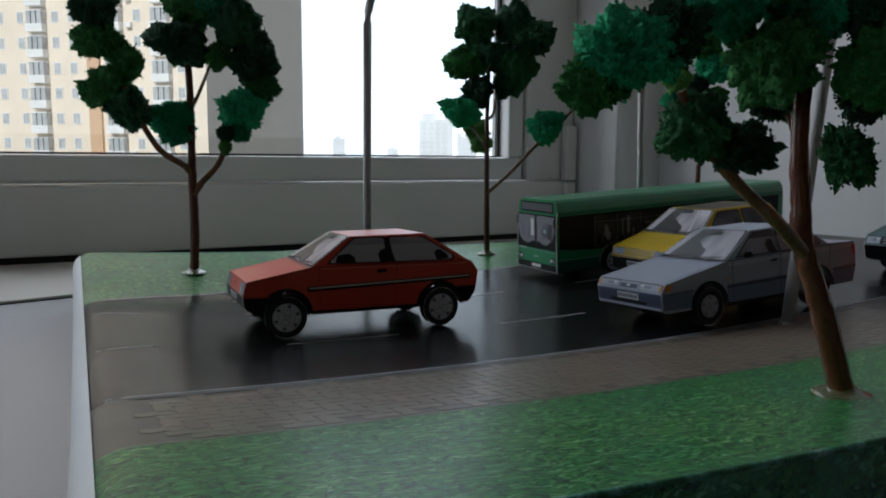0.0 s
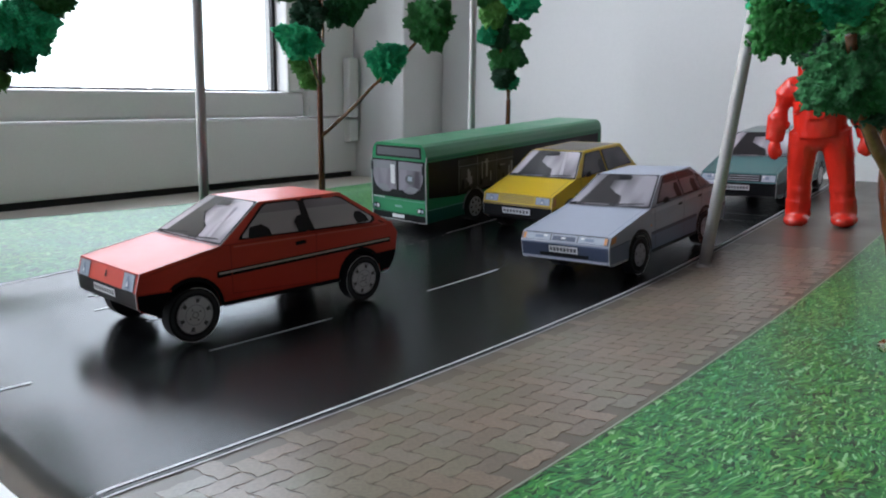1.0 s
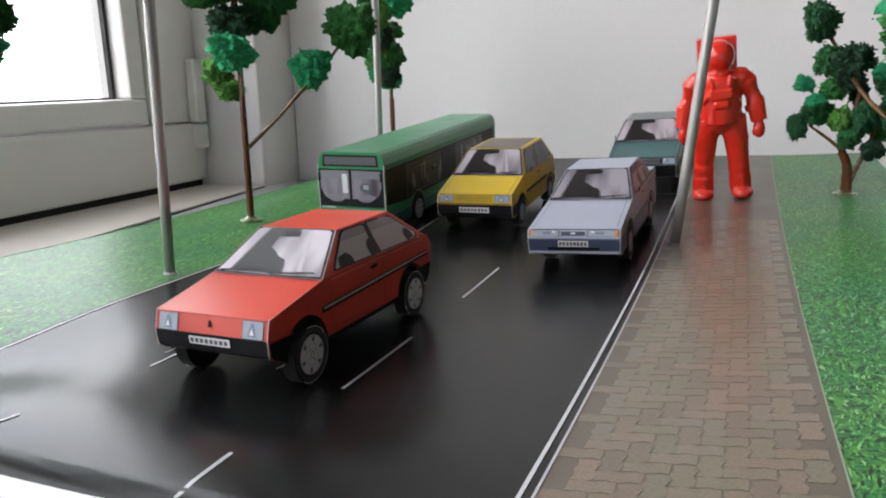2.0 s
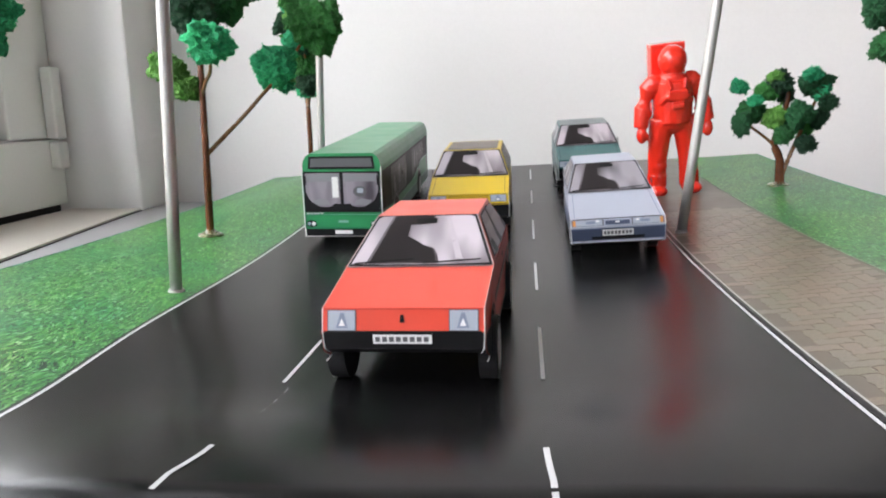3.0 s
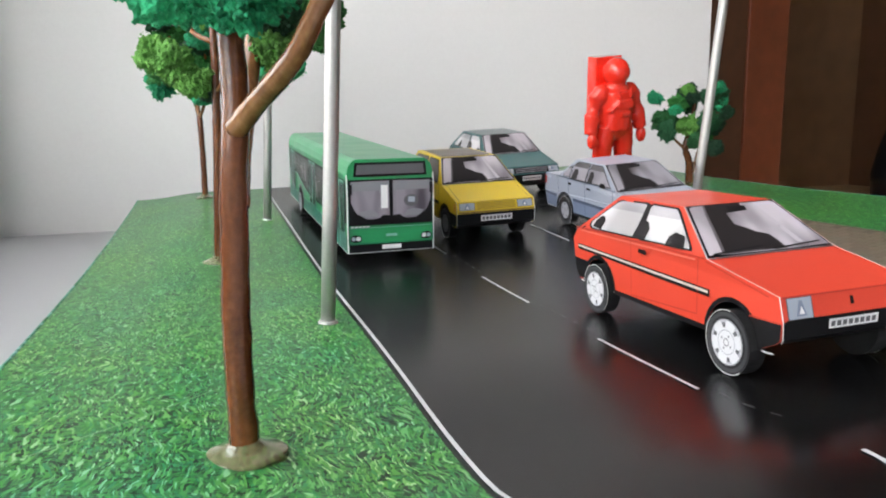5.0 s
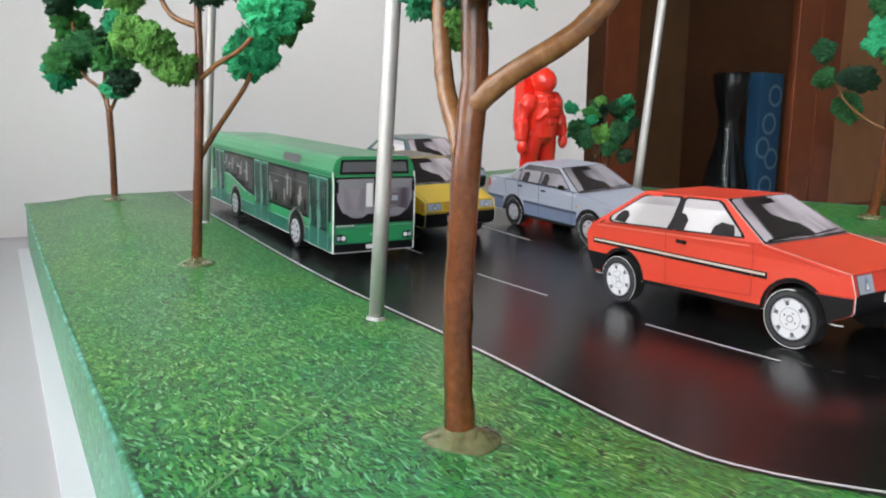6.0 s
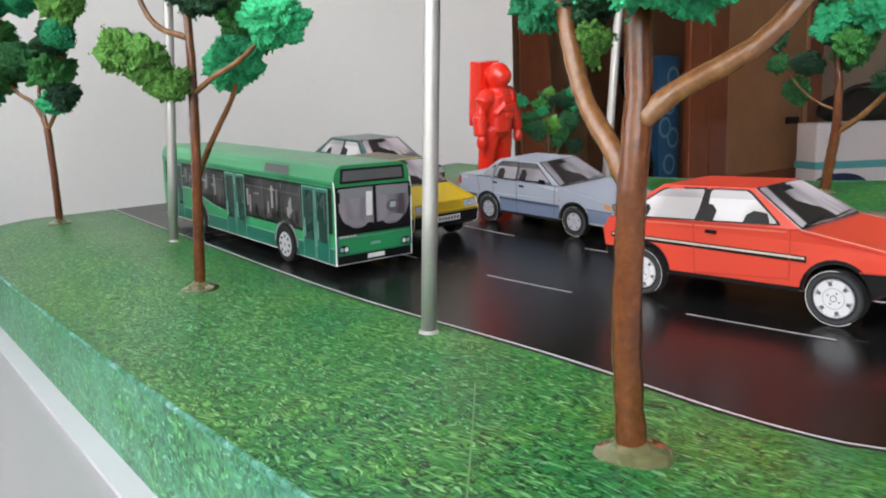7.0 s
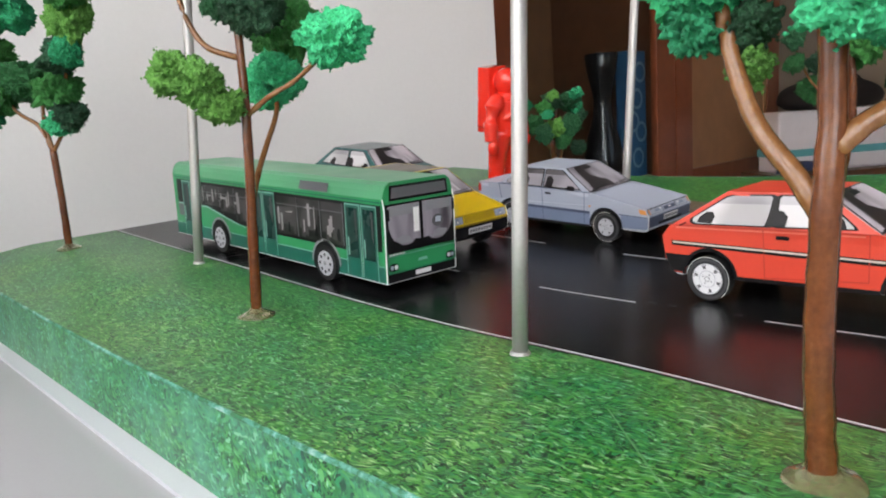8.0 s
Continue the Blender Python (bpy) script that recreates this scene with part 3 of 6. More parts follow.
        # white cut edge along the bottom of the side
        for u0, u1 in ((P[0][0] + 0.04, ax0 - arch), (ax0 + arch, ax1 - arch), (ax1 + arch, P[-1][0] - 0.04)):
            if u1 > u0:
                part("card_edge", tube(bmesh.new(), [at(u0, zb, sgn * hw(u0, zb)), at((u0 + u1) / 2, zb - 0.008, sgn * hw(u1, zb)), at(u1, zb, sgn * hw(u1, zb))], [0.0002] * 3, 6), M_paper, root)
        # wheels: card discs with a printed sidewall, rim, slots and hub
        for c in (ax0, ax1):
            x0 = sgn * (spec["half"] + spec.get("proud", 0.0)) * S
            x1 = x0 - sgn * 0.16 * S
            cy, cz, R = (c - ax0) * S, wr * S, wr * S
            wheel = part("wheel", tube(bmesh.new(), [(x1, cy, cz), (x0, cy, cz)], [R] * 2, 36), M_tyre, root, "black card wheel with a printed rim")

            def ring_face(pname, r_in, r_out, mat, lift, a0=0.0, a1=math.tau, n=36, label=""):
                bm = bmesh.new()
                closed = a1 - a0 > 6.2
                ks = [a0 + (a1 - a0) * k / n for k in range(n if closed else n + 1)]
                outer = [bm.verts.new((x0 + sgn * lift, cy + R * r_out * math.cos(a), cz + R * r_out * math.sin(a))) for a in ks]
                if r_in <= 0:
                    bm.faces.new(outer if sgn > 0 else outer[::-1])
                else:
                    inner = [bm.verts.new((x0 + sgn * lift, cy + R * r_in * math.cos(a), cz + R * r_in * math.sin(a))) for a in ks]
                    for k in range(len(ks) if closed else len(ks) - 1):
                        q = (outer[k], outer[(k + 1) % len(ks)], inner[(k + 1) % len(ks)], inner[k])
                        bm.faces.new(q if sgn > 0 else q[::-1])
                return part(pname, bm, mat, wheel, label)

            ring_face("cut_edge", 0.985, 1.006, M_paper, 0.00005, 3.4 + c, 3.4 + c + 3.9)
            ring_face("sidewall", 0.80, 0.93, spec.get("sidewall", M_sidewall), 0.0001)
            rim_r = spec.get("rim", 0.72)
            ring_face("rim", 0, rim_r, spec.get("rim_mat", M_rim), 0.0002, label="pale printed rim")
            ring_face("rim_edge", rim_r * 0.95, rim_r, M_ink_mid, 0.0003)
            ring_face("rim_step", rim_r * 0.50, rim_r * 0.545, M_rim_shade, 0.0003)
            holes = spec.get("holes", 6)
            for q in range(holes):
                a = q * math.tau / holes + 0.3
                w = 0.62 / holes * 2
                ring_face("rim_slot", rim_r * 0.64, rim_r * 0.84, M_ink_grey, 0.00035, a - w * 0.62, a + w * 0.62, 4)
                ring_face("rim_slot_shade", rim_r * 0.84, rim_r * 0.92, M_rim_shade, 0.00035, a - w, a + w, 4)
            for q in range(4):
                a = q * math.tau / 4 + 0.5
                ring_face("wheel_bolt", rim_r * 0.27, rim_r * 0.36, M_ink_mid, 0.00035, a - 0.16, a + 0.16, 3)
            ring_face("hub", rim_r * 0.13, rim_r * 0.18, M_ink_mid, 0.00035, n=20)
        # white cut edges of the card
        bm = bmesh.new()
        tube(bm, [at(P[i][0], P[i][1], sgn * P[i][2]) for i in range(0, 4)], [0.00017] * 4, 6)
        part("card_edge", bm, M_paper, root, "white cut card edge")
        bm = bmesh.new()
        tube(bm, [at(P[i][0], P[i][1], sgn * P[i][2]) for i in range(3, 6)], [0.00014] * 3, 6)
        part("card_edge", bm, spec.get("edge", M_fold), root)
    # dark underbody
    part("underbody", boxes((-spec["half"] * 0.92 * S, spec["half"] * 0.92 * S, (ax0 + 0.30 - ax0) * S, (P[-1][0] - 0.5 - ax0) * S, zb * S * 0.92, zb * S + 0.0004)), M_ink_black, root)
    part("axle", tube(bmesh.new(), [(-spec["half"] * 0.9 * S, 0, wr * S), (spec["half"] * 0.9 * S, 0, wr * S)], [0.0012] * 2, 8), M_ink_grey, root)
    part("axle", tube(bmesh.new(), [(-spec["half"] * 0.9 * S, (ax1 - ax0) * S, wr * S), (spec["half"] * 0.9 * S, (ax1 - ax0) * S, wr * S)], [0.0012] * 2, 8), M_ink_grey, root)
    # windscreen: black seal, pale pane, printed seats and mirror, wipers
    strip_panel("windscreen_seal", 4, [(0.0, -0.985), (0.0, 0.985), (0.992, 0.975), (0.992, -0.975)], spec.get("seal", M_ink_black), root, 0.0002)
    ws = strip_panel("windscreen", 4, [(0.035, -0.95), (0.02, -0.5), (0.015, 0.0), (0.02, 0.5), (0.035, 0.95), (0.93, 0.93), (0.965, 0.85), (0.97, -0.85), (0.93, -0.93)], spec.get("screen", M_glass_pale), root, 0.00035, "printed windscreen")
    seat = [(0.05, -0.70), (0.05, 0.22), (0.20, 0.20), (0.32, 0.15), (0.38, 0.0), (0.46, -0.10), (0.55, -0.26), (0.78, -0.26), (0.80, 0.10), (0.86, 0.14), (0.97, 0.15), (0.97, -0.60), (0.75, -0.64), (0.5, -0.66)]
    mid = (0.5, -0.2)
    strip_panel("printed_seat", 4, [(min(0.97, max(0.03, mid[0] + (a - mid[0]) * 1.05)), mid[1] + (f - mid[1]) * 1.10) for a, f in seat], M_glass_mid, ws, 0.00048)
    strip_panel("printed_seat", 4, seat, M_ink_dark, ws, 0.0006)
    strip_panel("printed_mirror", 4, [(0.80, -0.16), (0.80, 0.20), (0.90, 0.22), (0.90, -0.18)], M_ink_black, ws, 0.0007)
    if "screen" not in spec:
        strip_panel("printed_glare", 4, [(0.10, 0.50), (0.10, 0.60), (0.90, 0.47), (0.90, 0.40)], M_trim_pale, ws, 0.0006)
    for quad in ([(0.01, -0.90), (0.045, -0.90), (0.115, -0.10), (0.09, -0.08)], [(0.01, 0.05), (0.04, 0.03), (0.10, 0.84), (0.08, 0.86)]):
        strip_panel("wiper", 4, quad, M_ink_black, ws, 0.0008)
    strip_panel("bonnet_gap", 3, [(0.955, -0.97), (0.955, 0.97), (0.975, 0.97), (0.975, -0.97)], M_ink_grey, shell, 0.0003)
    for g in (-1, 1):
        strip_panel("bonnet_crease", 3, [(0.03, g * 0.90), (0.03, g * 0.915), (0.95, g * 0.90), (0.95, g * 0.885)], spec.get("crease", M_ink_grey), shell, 0.00025)
    strip_panel("rear_window", 6, [(0.08, -0.9), (0.08, 0.9), (0.86, 0.9), (0.86, -0.9)], M_glass_dark, root)
    # front: lamps, bumper, plate
    for quad, mat, i, pname in spec["front"]:
        strip_panel(pname, i, quad, mat, shell, LIFTS.get(pname, 0.0004))
    return root


PLATE_BARS = [(-0.92 + 0.235 * k, -0.92 + 0.235 * k + 0.165) for k in range(8)]


def plate(i, s0, s1, f=0.22):
    out = [([(s0 - 0.03, -f * 1.03), (s0 - 0.03, f * 1.03), (s1 + 0.03, f * 1.03), (s1 + 0.03, -f * 1.03)], M_ink_black, i, "plate_frame"),
           ([(s0, -f), (s0, f), (s1, f), (s1, -f)], M_plate, i, "number_plate")]
    sm = (s1 - s0)
    for a, b in PLATE_BARS:
        lo, hi = 0.22, 0.76
        out.append(([(s0 + sm * lo, a * f), (s0 + sm * lo, b * f), (s0 + sm * hi, b * f), (s0 + sm * hi, a * f)], M_ink_grey, i, "plate_bar"))
    return out


def lamps(i, f0, f1, s0, s1, core=True, amber=0.0):
    """A pair of printed headlamps: dark frame, pale lens, reflector and glint."""
    out = []
    ds, df = (s1 - s0), (f1 - f0)
    for g in (-1, 1):
        def q(a0, a1, b0, b1):
            return [(s0 + ds * a0, g * (f0 + df * b0)), (s0 + ds * a0, g * (f0 + df * b1)), (s0 + ds * a1, g * (f0 + df * b1)), (s0 + ds * a1, g * (f0 + df * b0))]
        out.append((q(-0.05, 1.05, -0.04, 1.04), M_ink_grey, i, "lamp_frame"))
        out.append((q(0, 1, 0, 1), M_lamp, i, "headlamp"))
        if core:
            m0, m1 = f0 + df * 0.26, f0 + df * 0.70
            out.append(([(s0 + ds * 0.12, g * m0), (s0 + ds * 0.12, g * m1), (s0 + ds * 0.88, g * ((m0 + m1) / 2 + df * 0.06)), (s0 + ds * 0.88, g * ((m0 + m1) / 2 - df * 0.06))], M_lamp_core, i, "lamp_core"))
            out.append(([(s0 + ds * 0.22, g * (m0 + df * 0.10)), (s0 + ds * 0.22, g * (m1 - df * 0.10)), (s0 + ds * 0.60, g * (m0 + m1) / 2)], M_plate, i, "lamp_glint"))
        else:
            out.append((q(0.30, 0.75, 0.25, 0.55), M_lamp_core, i, "lamp_core"))
            out.append((q(0.55, 0.85, 0.10, 0.22), M_plate, i, "lamp_glint"))
        if amber:
            out.append(([(s0, g * (f1 - amber)), (s0, g * f1), (s1, g * f1), (s1, g * (f1 - amber))], M_orange, i, "indicator"))
    return out


M_red = print_mat("red_card", (0.66, 0.062, 0.034), 0.32, 0.04)
M_red_line = print_mat("red_card_line", (0.47, 0.038, 0.023), 0.32)
M_red_pale = print_mat("red_card_highlight", (0.74, 0.17, 0.12), 0.32)
M_yellow = print_mat("yellow_card", (0.66, 0.45, 0.006), 0.32, 0.04)
M_yellow_side = print_mat("yellow_card_side", (0.44, 0.29, 0.010), 0.32, 0.08)
M_yellow_line = print_mat("yellow_card_line", (0.20, 0.12, 0.006), 0.32)
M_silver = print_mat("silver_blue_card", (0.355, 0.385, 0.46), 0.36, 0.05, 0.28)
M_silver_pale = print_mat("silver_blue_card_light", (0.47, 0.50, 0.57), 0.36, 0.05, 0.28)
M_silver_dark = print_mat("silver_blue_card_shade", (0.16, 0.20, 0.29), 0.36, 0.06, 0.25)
M_silver_deep = print_mat("silver_blue_card_deep", (0.050, 0.066, 0.115), 0.32, 0.06)
M_teal = print_mat("teal_card", (0.018, 0.098, 0.100), 0.32, 0.08)
M_teal_dark = print_mat("teal_card_dark", (0.008, 0.038, 0.042), 0.32)
M_roof_brown = print_mat("roof_hatch_print", (0.10, 0.075, 0.055), 0.35)
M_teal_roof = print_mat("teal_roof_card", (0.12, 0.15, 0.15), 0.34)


def bar(u0, z0, u1, z1, w=0.012):
    """A printed line on a car's side."""
    d = Vector((u1 - u0, z1 - z0)).normalized() * w / 2
    return [(u0 + d.y, z0 - d.x), (u0 - d.y, z0 + d.x), (u1 - d.y, z1 + d.x), (u1 + d.y, z1 - d.x)]


def door_marks(pairs, mat, lift=0.0004):
    return [("door_line", bar(*q), mat, lift) for q in pairs]


RED = dict(
    profile=[(0.17, 0.40, 0.65), (0.13, 0.44, 0.675), (0.12, 0.59, 0.685), (0.17, 0.785, 0.685), (1.05, 0.955, 0.705), (1.66, 1.355, 0.515), (2.83, 1.375, 0.515), (3.56, 0.93, 0.69),
             (3.66, 0.80, 0.70), (3.62, 0.50, 0.69), (3.51, 0.33, 0.66)],
    segments=[1, 1, 0, 0, 3, 0, 0, 0, 0, 1], half=0.705, proud=0.05, sill=0.31, arch=0.33, axle_front=0.69, axle_rear=3.01, wheel=0.285, belt_end=7, body=M_red, glass_side=M_glass_side, crease=M_red,
    side_windows=[([(1.32, 1.00), (1.34, 1.03), (1.68, 1.29), (1.74, 1.32), (2.14, 1.325), (2.17, 1.30), (2.17, 1.01), (2.14, 0.99)], 'glass'),
                  ([(2.27, 0.99), (2.25, 1.01), (2.25, 1.30), (2.28, 1.325), (2.74, 1.32), (2.82, 1.30), (3.22, 1.05), (3.22, 1.01), (3.16, 0.985)], 'glass'),
                  ([(1.40, 0.985), (1.40, 1.02), (1.44, 1.10), (1.60, 1.12), (1.68, 1.07), (1.70, 0.98)], 'dark'), ([(2.06, 0.985), (2.04, 1.10), (2.10, 1.16), (2.16, 1.17), (2.17, 1.33), (2.25, 1.33), (2.27, 1.10), (2.30, 0.985)], 'dark'),
                  ([(2.96, 0.99), (2.93, 1.08), (2.97, 1.13), (3.05, 1.13), (3.13, 1.07), (3.16, 1.0)], 'dark')],
    side_marks=[("trim_strip", [(0.99, 0.615), (0.99, 0.685), (3.52, 0.755), (3.52, 0.69)], M_ink_black, 0.0004),
                ("trim_line", [(1.01, 0.648), (1.01, 0.672), (3.50, 0.742), (3.50, 0.720)], M_trim_light, 0.0006),
                ("door_handle", [(2.01, 0.835), (2.00, 0.875), (2.03, 0.885), (2.15, 0.885), (2.16, 0.845)], M_ink_black, 0.0006),
                ("rear_vent", [(3.30, 0.985), (3.31, 1.00), (3.40, 0.96), (3.40, 0.945)], M_ink_black, 0.0006),
                ("bumper_end", [(0.175, 0.402), (0.135, 0.44), (0.125, 0.575), (0.475, 0.565), (0.41, 0.47), (0.37, 0.38), (0.36, 0.312)], M_ink_black, 0.0004),
                ("bumper_line", bar(0.13, 0.580, 0.475, 0.572, 0.014), M_red_line, 0.0005),
                ("bumper_end", [(3.34, 0.335), (3.33, 0.40), (3.28, 0.48), (3.21, 0.565), (3.62, 0.575), (3.60, 0.48), (3.51, 0.34)], M_ink_black, 0.0004),
                ("sill_strip", [(1.05, 0.295), (1.05, 0.345), (2.65, 0.345), (2.65, 0.295)], M_ink_black, 0.0004)]
    + door_marks([(2.30, 0.36, 2.31, 0.965), (1.17, 0.42, 1.16, 0.955), (1.17, 0.42, 2.30, 0.36), (1.05, 0.955, 3.56, 0.955), (0.26, 0.77, 1.05, 0.93)], M_red_line)
    + [("highlight", bar(1.20, 0.925, 3.45, 0.925, 0.018), M_red_pale, 0.0004)],
    front=lamps(2, 0.585, 0.92, 0.08, 0.90) + plate(1, 0.36, 0.90, 0.365) + [([(0.40, -0.028), (0.40, 0.028), (0.72, 0.02), (0.72, -0.02)], M_ink_black, 2, "emblem")] +
    [([(0.0, -0.97), (0.0, 0.97), (0.06, 0.97), (0.06, -0.97)], M_ink_black, 2, "bumper_lip"), ([(0.93, -0.98), (0.93, 0.98), (0.98, 0.98), (0.98, -0.98)], M_red_line, 2, "bonnet_gap")])

SILVER = dict(
    profile=[(0.10, 0.27, 0.65), (0.02, 0.31, 0.680), (0.0, 0.55, 0.69), (0.07, 0.67, 0.69), (1.22, 0.875, 0.675), (1.88, 1.265, 0.52), (2.92, 1.28, 0.52), (3.46, 0.94, 0.645),
             (4.06, 0.925, 0.645), (4.12, 0.58, 0.645), (4.02, 0.28, 0.62)],
    segments=[1, 0, 0, 0, 3, 0, 0, 0, 0, 0], half=0.675, sill=0.28, arch=0.32, axle_front=0.89, axle_rear=3.16, wheel=0.275, belt_end=7, body=M_silver, glass_side=M_glass_grey, screen=M_glass_grey, glass_tone=M_glass_dark,
    crease=M_silver_dark, edge=M_silver_pale, holes=5, rim_mat=M_rim_shade, rim=0.60,
    side_windows=[([(1.46, 0.925), (1.90, 1.215), (1.94, 1.23), (2.28, 1.235), (2.30, 1.22), (2.30, 0.93)], 'glass'), ([(2.37, 0.93), (2.37, 1.22), (2.40, 1.235), (2.80, 1.235), (2.92, 1.175), (2.96, 0.935)], 'glass'),
                  ([(3.02, 0.945), (3.00, 1.165), (3.06, 1.14), (3.24, 1.01), (3.26, 0.955)], 'glass'), ([(2.10, 0.93), (2.08, 1.05), (2.14, 1.12), (2.24, 1.12), (2.27, 0.93)], 'dark'),
                  ([(2.70, 0.935), (2.68, 1.06), (2.74, 1.12), (2.86, 1.10), (2.90, 0.935)], 'dark')],
    # printed shading: pale upper band, darker lower sides, black sill strip for shadow
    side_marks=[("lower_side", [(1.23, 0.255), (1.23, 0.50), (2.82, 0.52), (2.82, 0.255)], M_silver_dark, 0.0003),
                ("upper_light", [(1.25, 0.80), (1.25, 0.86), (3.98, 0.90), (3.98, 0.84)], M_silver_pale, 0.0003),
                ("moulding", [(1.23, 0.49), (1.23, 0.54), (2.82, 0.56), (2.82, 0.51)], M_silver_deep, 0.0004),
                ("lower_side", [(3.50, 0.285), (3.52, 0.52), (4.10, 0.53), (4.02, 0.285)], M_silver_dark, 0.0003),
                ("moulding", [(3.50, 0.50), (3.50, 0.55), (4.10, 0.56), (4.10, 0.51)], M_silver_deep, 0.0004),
                ("door_handle", [(2.12, 0.79), (2.12, 0.825), (2.26, 0.83), (2.26, 0.795)], M_ink_black, 0.0006),
                ("door_handle", [(2.86, 0.81), (2.86, 0.845), (2.99, 0.85), (2.99, 0.815)], M_ink_black, 0.0006),
                ("side_mirror", [(1.54, 0.90), (1.52, 0.95), (1.56, 0.985), (1.68, 0.985), (1.72, 0.91)], M_ink_black, 0.002),
                ("side_repeater", [(1.20, 0.62), (1.20, 0.65), (1.25, 0.65), (1.25, 0.62)], M_orange, 0.0005),
                ("side_indicator", [(0.03, 0.575), (0.06, 0.655), (0.20, 0.665), (0.17, 0.585)], M_orange, 0.0005),
                ("tail_lamp", [(4.00, 0.72), (4.00, 0.88), (4.07, 0.88), (4.09, 0.72)], M_red_line, 0.0005),
                ("bumper_end", [(0.03, 0.32), (0.01, 0.52), (0.58, 0.53), (0.55, 0.40), (0.545, 0.30)], M_silver_dark, 0.0004),
                ("bumper_line", bar(0.02, 0.53, 0.60, 0.54, 0.016), M_silver_deep, 0.0005),
                ("sill_strip", [(1.24, 0.235), (1.24, 0.285), (2.80, 0.285), (2.80, 0.235)], M_ink_black, 0.0005)]
    + door_marks([(2.335, 0.28, 2.335, 0.91), (1.36, 0.30, 1.34, 0.89), (2.98, 0.55, 3.00, 0.93), (1.22, 0.885, 3.46, 0.93), (3.46, 0.92, 3.40, 0.60)], M_silver_deep),
    front=lamps(2, 0.32, 0.95, 0.16, 0.80, False, 0.06) + plate(1, 0.44, 0.84, 0.33) +
    [([(0.16, -0.99), (0.16, 0.99), (0.90, 0.99), (0.90, -0.99)], M_silver_deep, 1, "bumper"), ([(0.90, -0.99), (0.90, 0.99), (0.96, 0.99), (0.96, -0.99)], M_silver_dark, 1, "bumper_line"),
     ([(0.02, -0.95), (0.02, 0.95), (0.13, 0.97), (0.13, -0.97)], M_silver_pale, 1, "bumper_lip"), ([(0.20, -0.55), (0.20, 0.55), (0.40, 0.57), (0.40, -0.57)], M_ink_black, 1, "air_intake"),
     ([(0.20, -0.26), (0.20, 0.26), (0.66, 0.26), (0.66, -0.26)], M_silver_deep, 2, "grille"), ([(0.38, -0.05), (0.38, 0.05), (0.55, 0.05), (0.55, -0.05)], M_plate, 2, "lamp_glint"),
     ([(0.88, -0.94), (0.88, 0.94), (0.96, 0.94), (0.96, -0.94)], M_ink_black, 2, "bonnet_gap")])

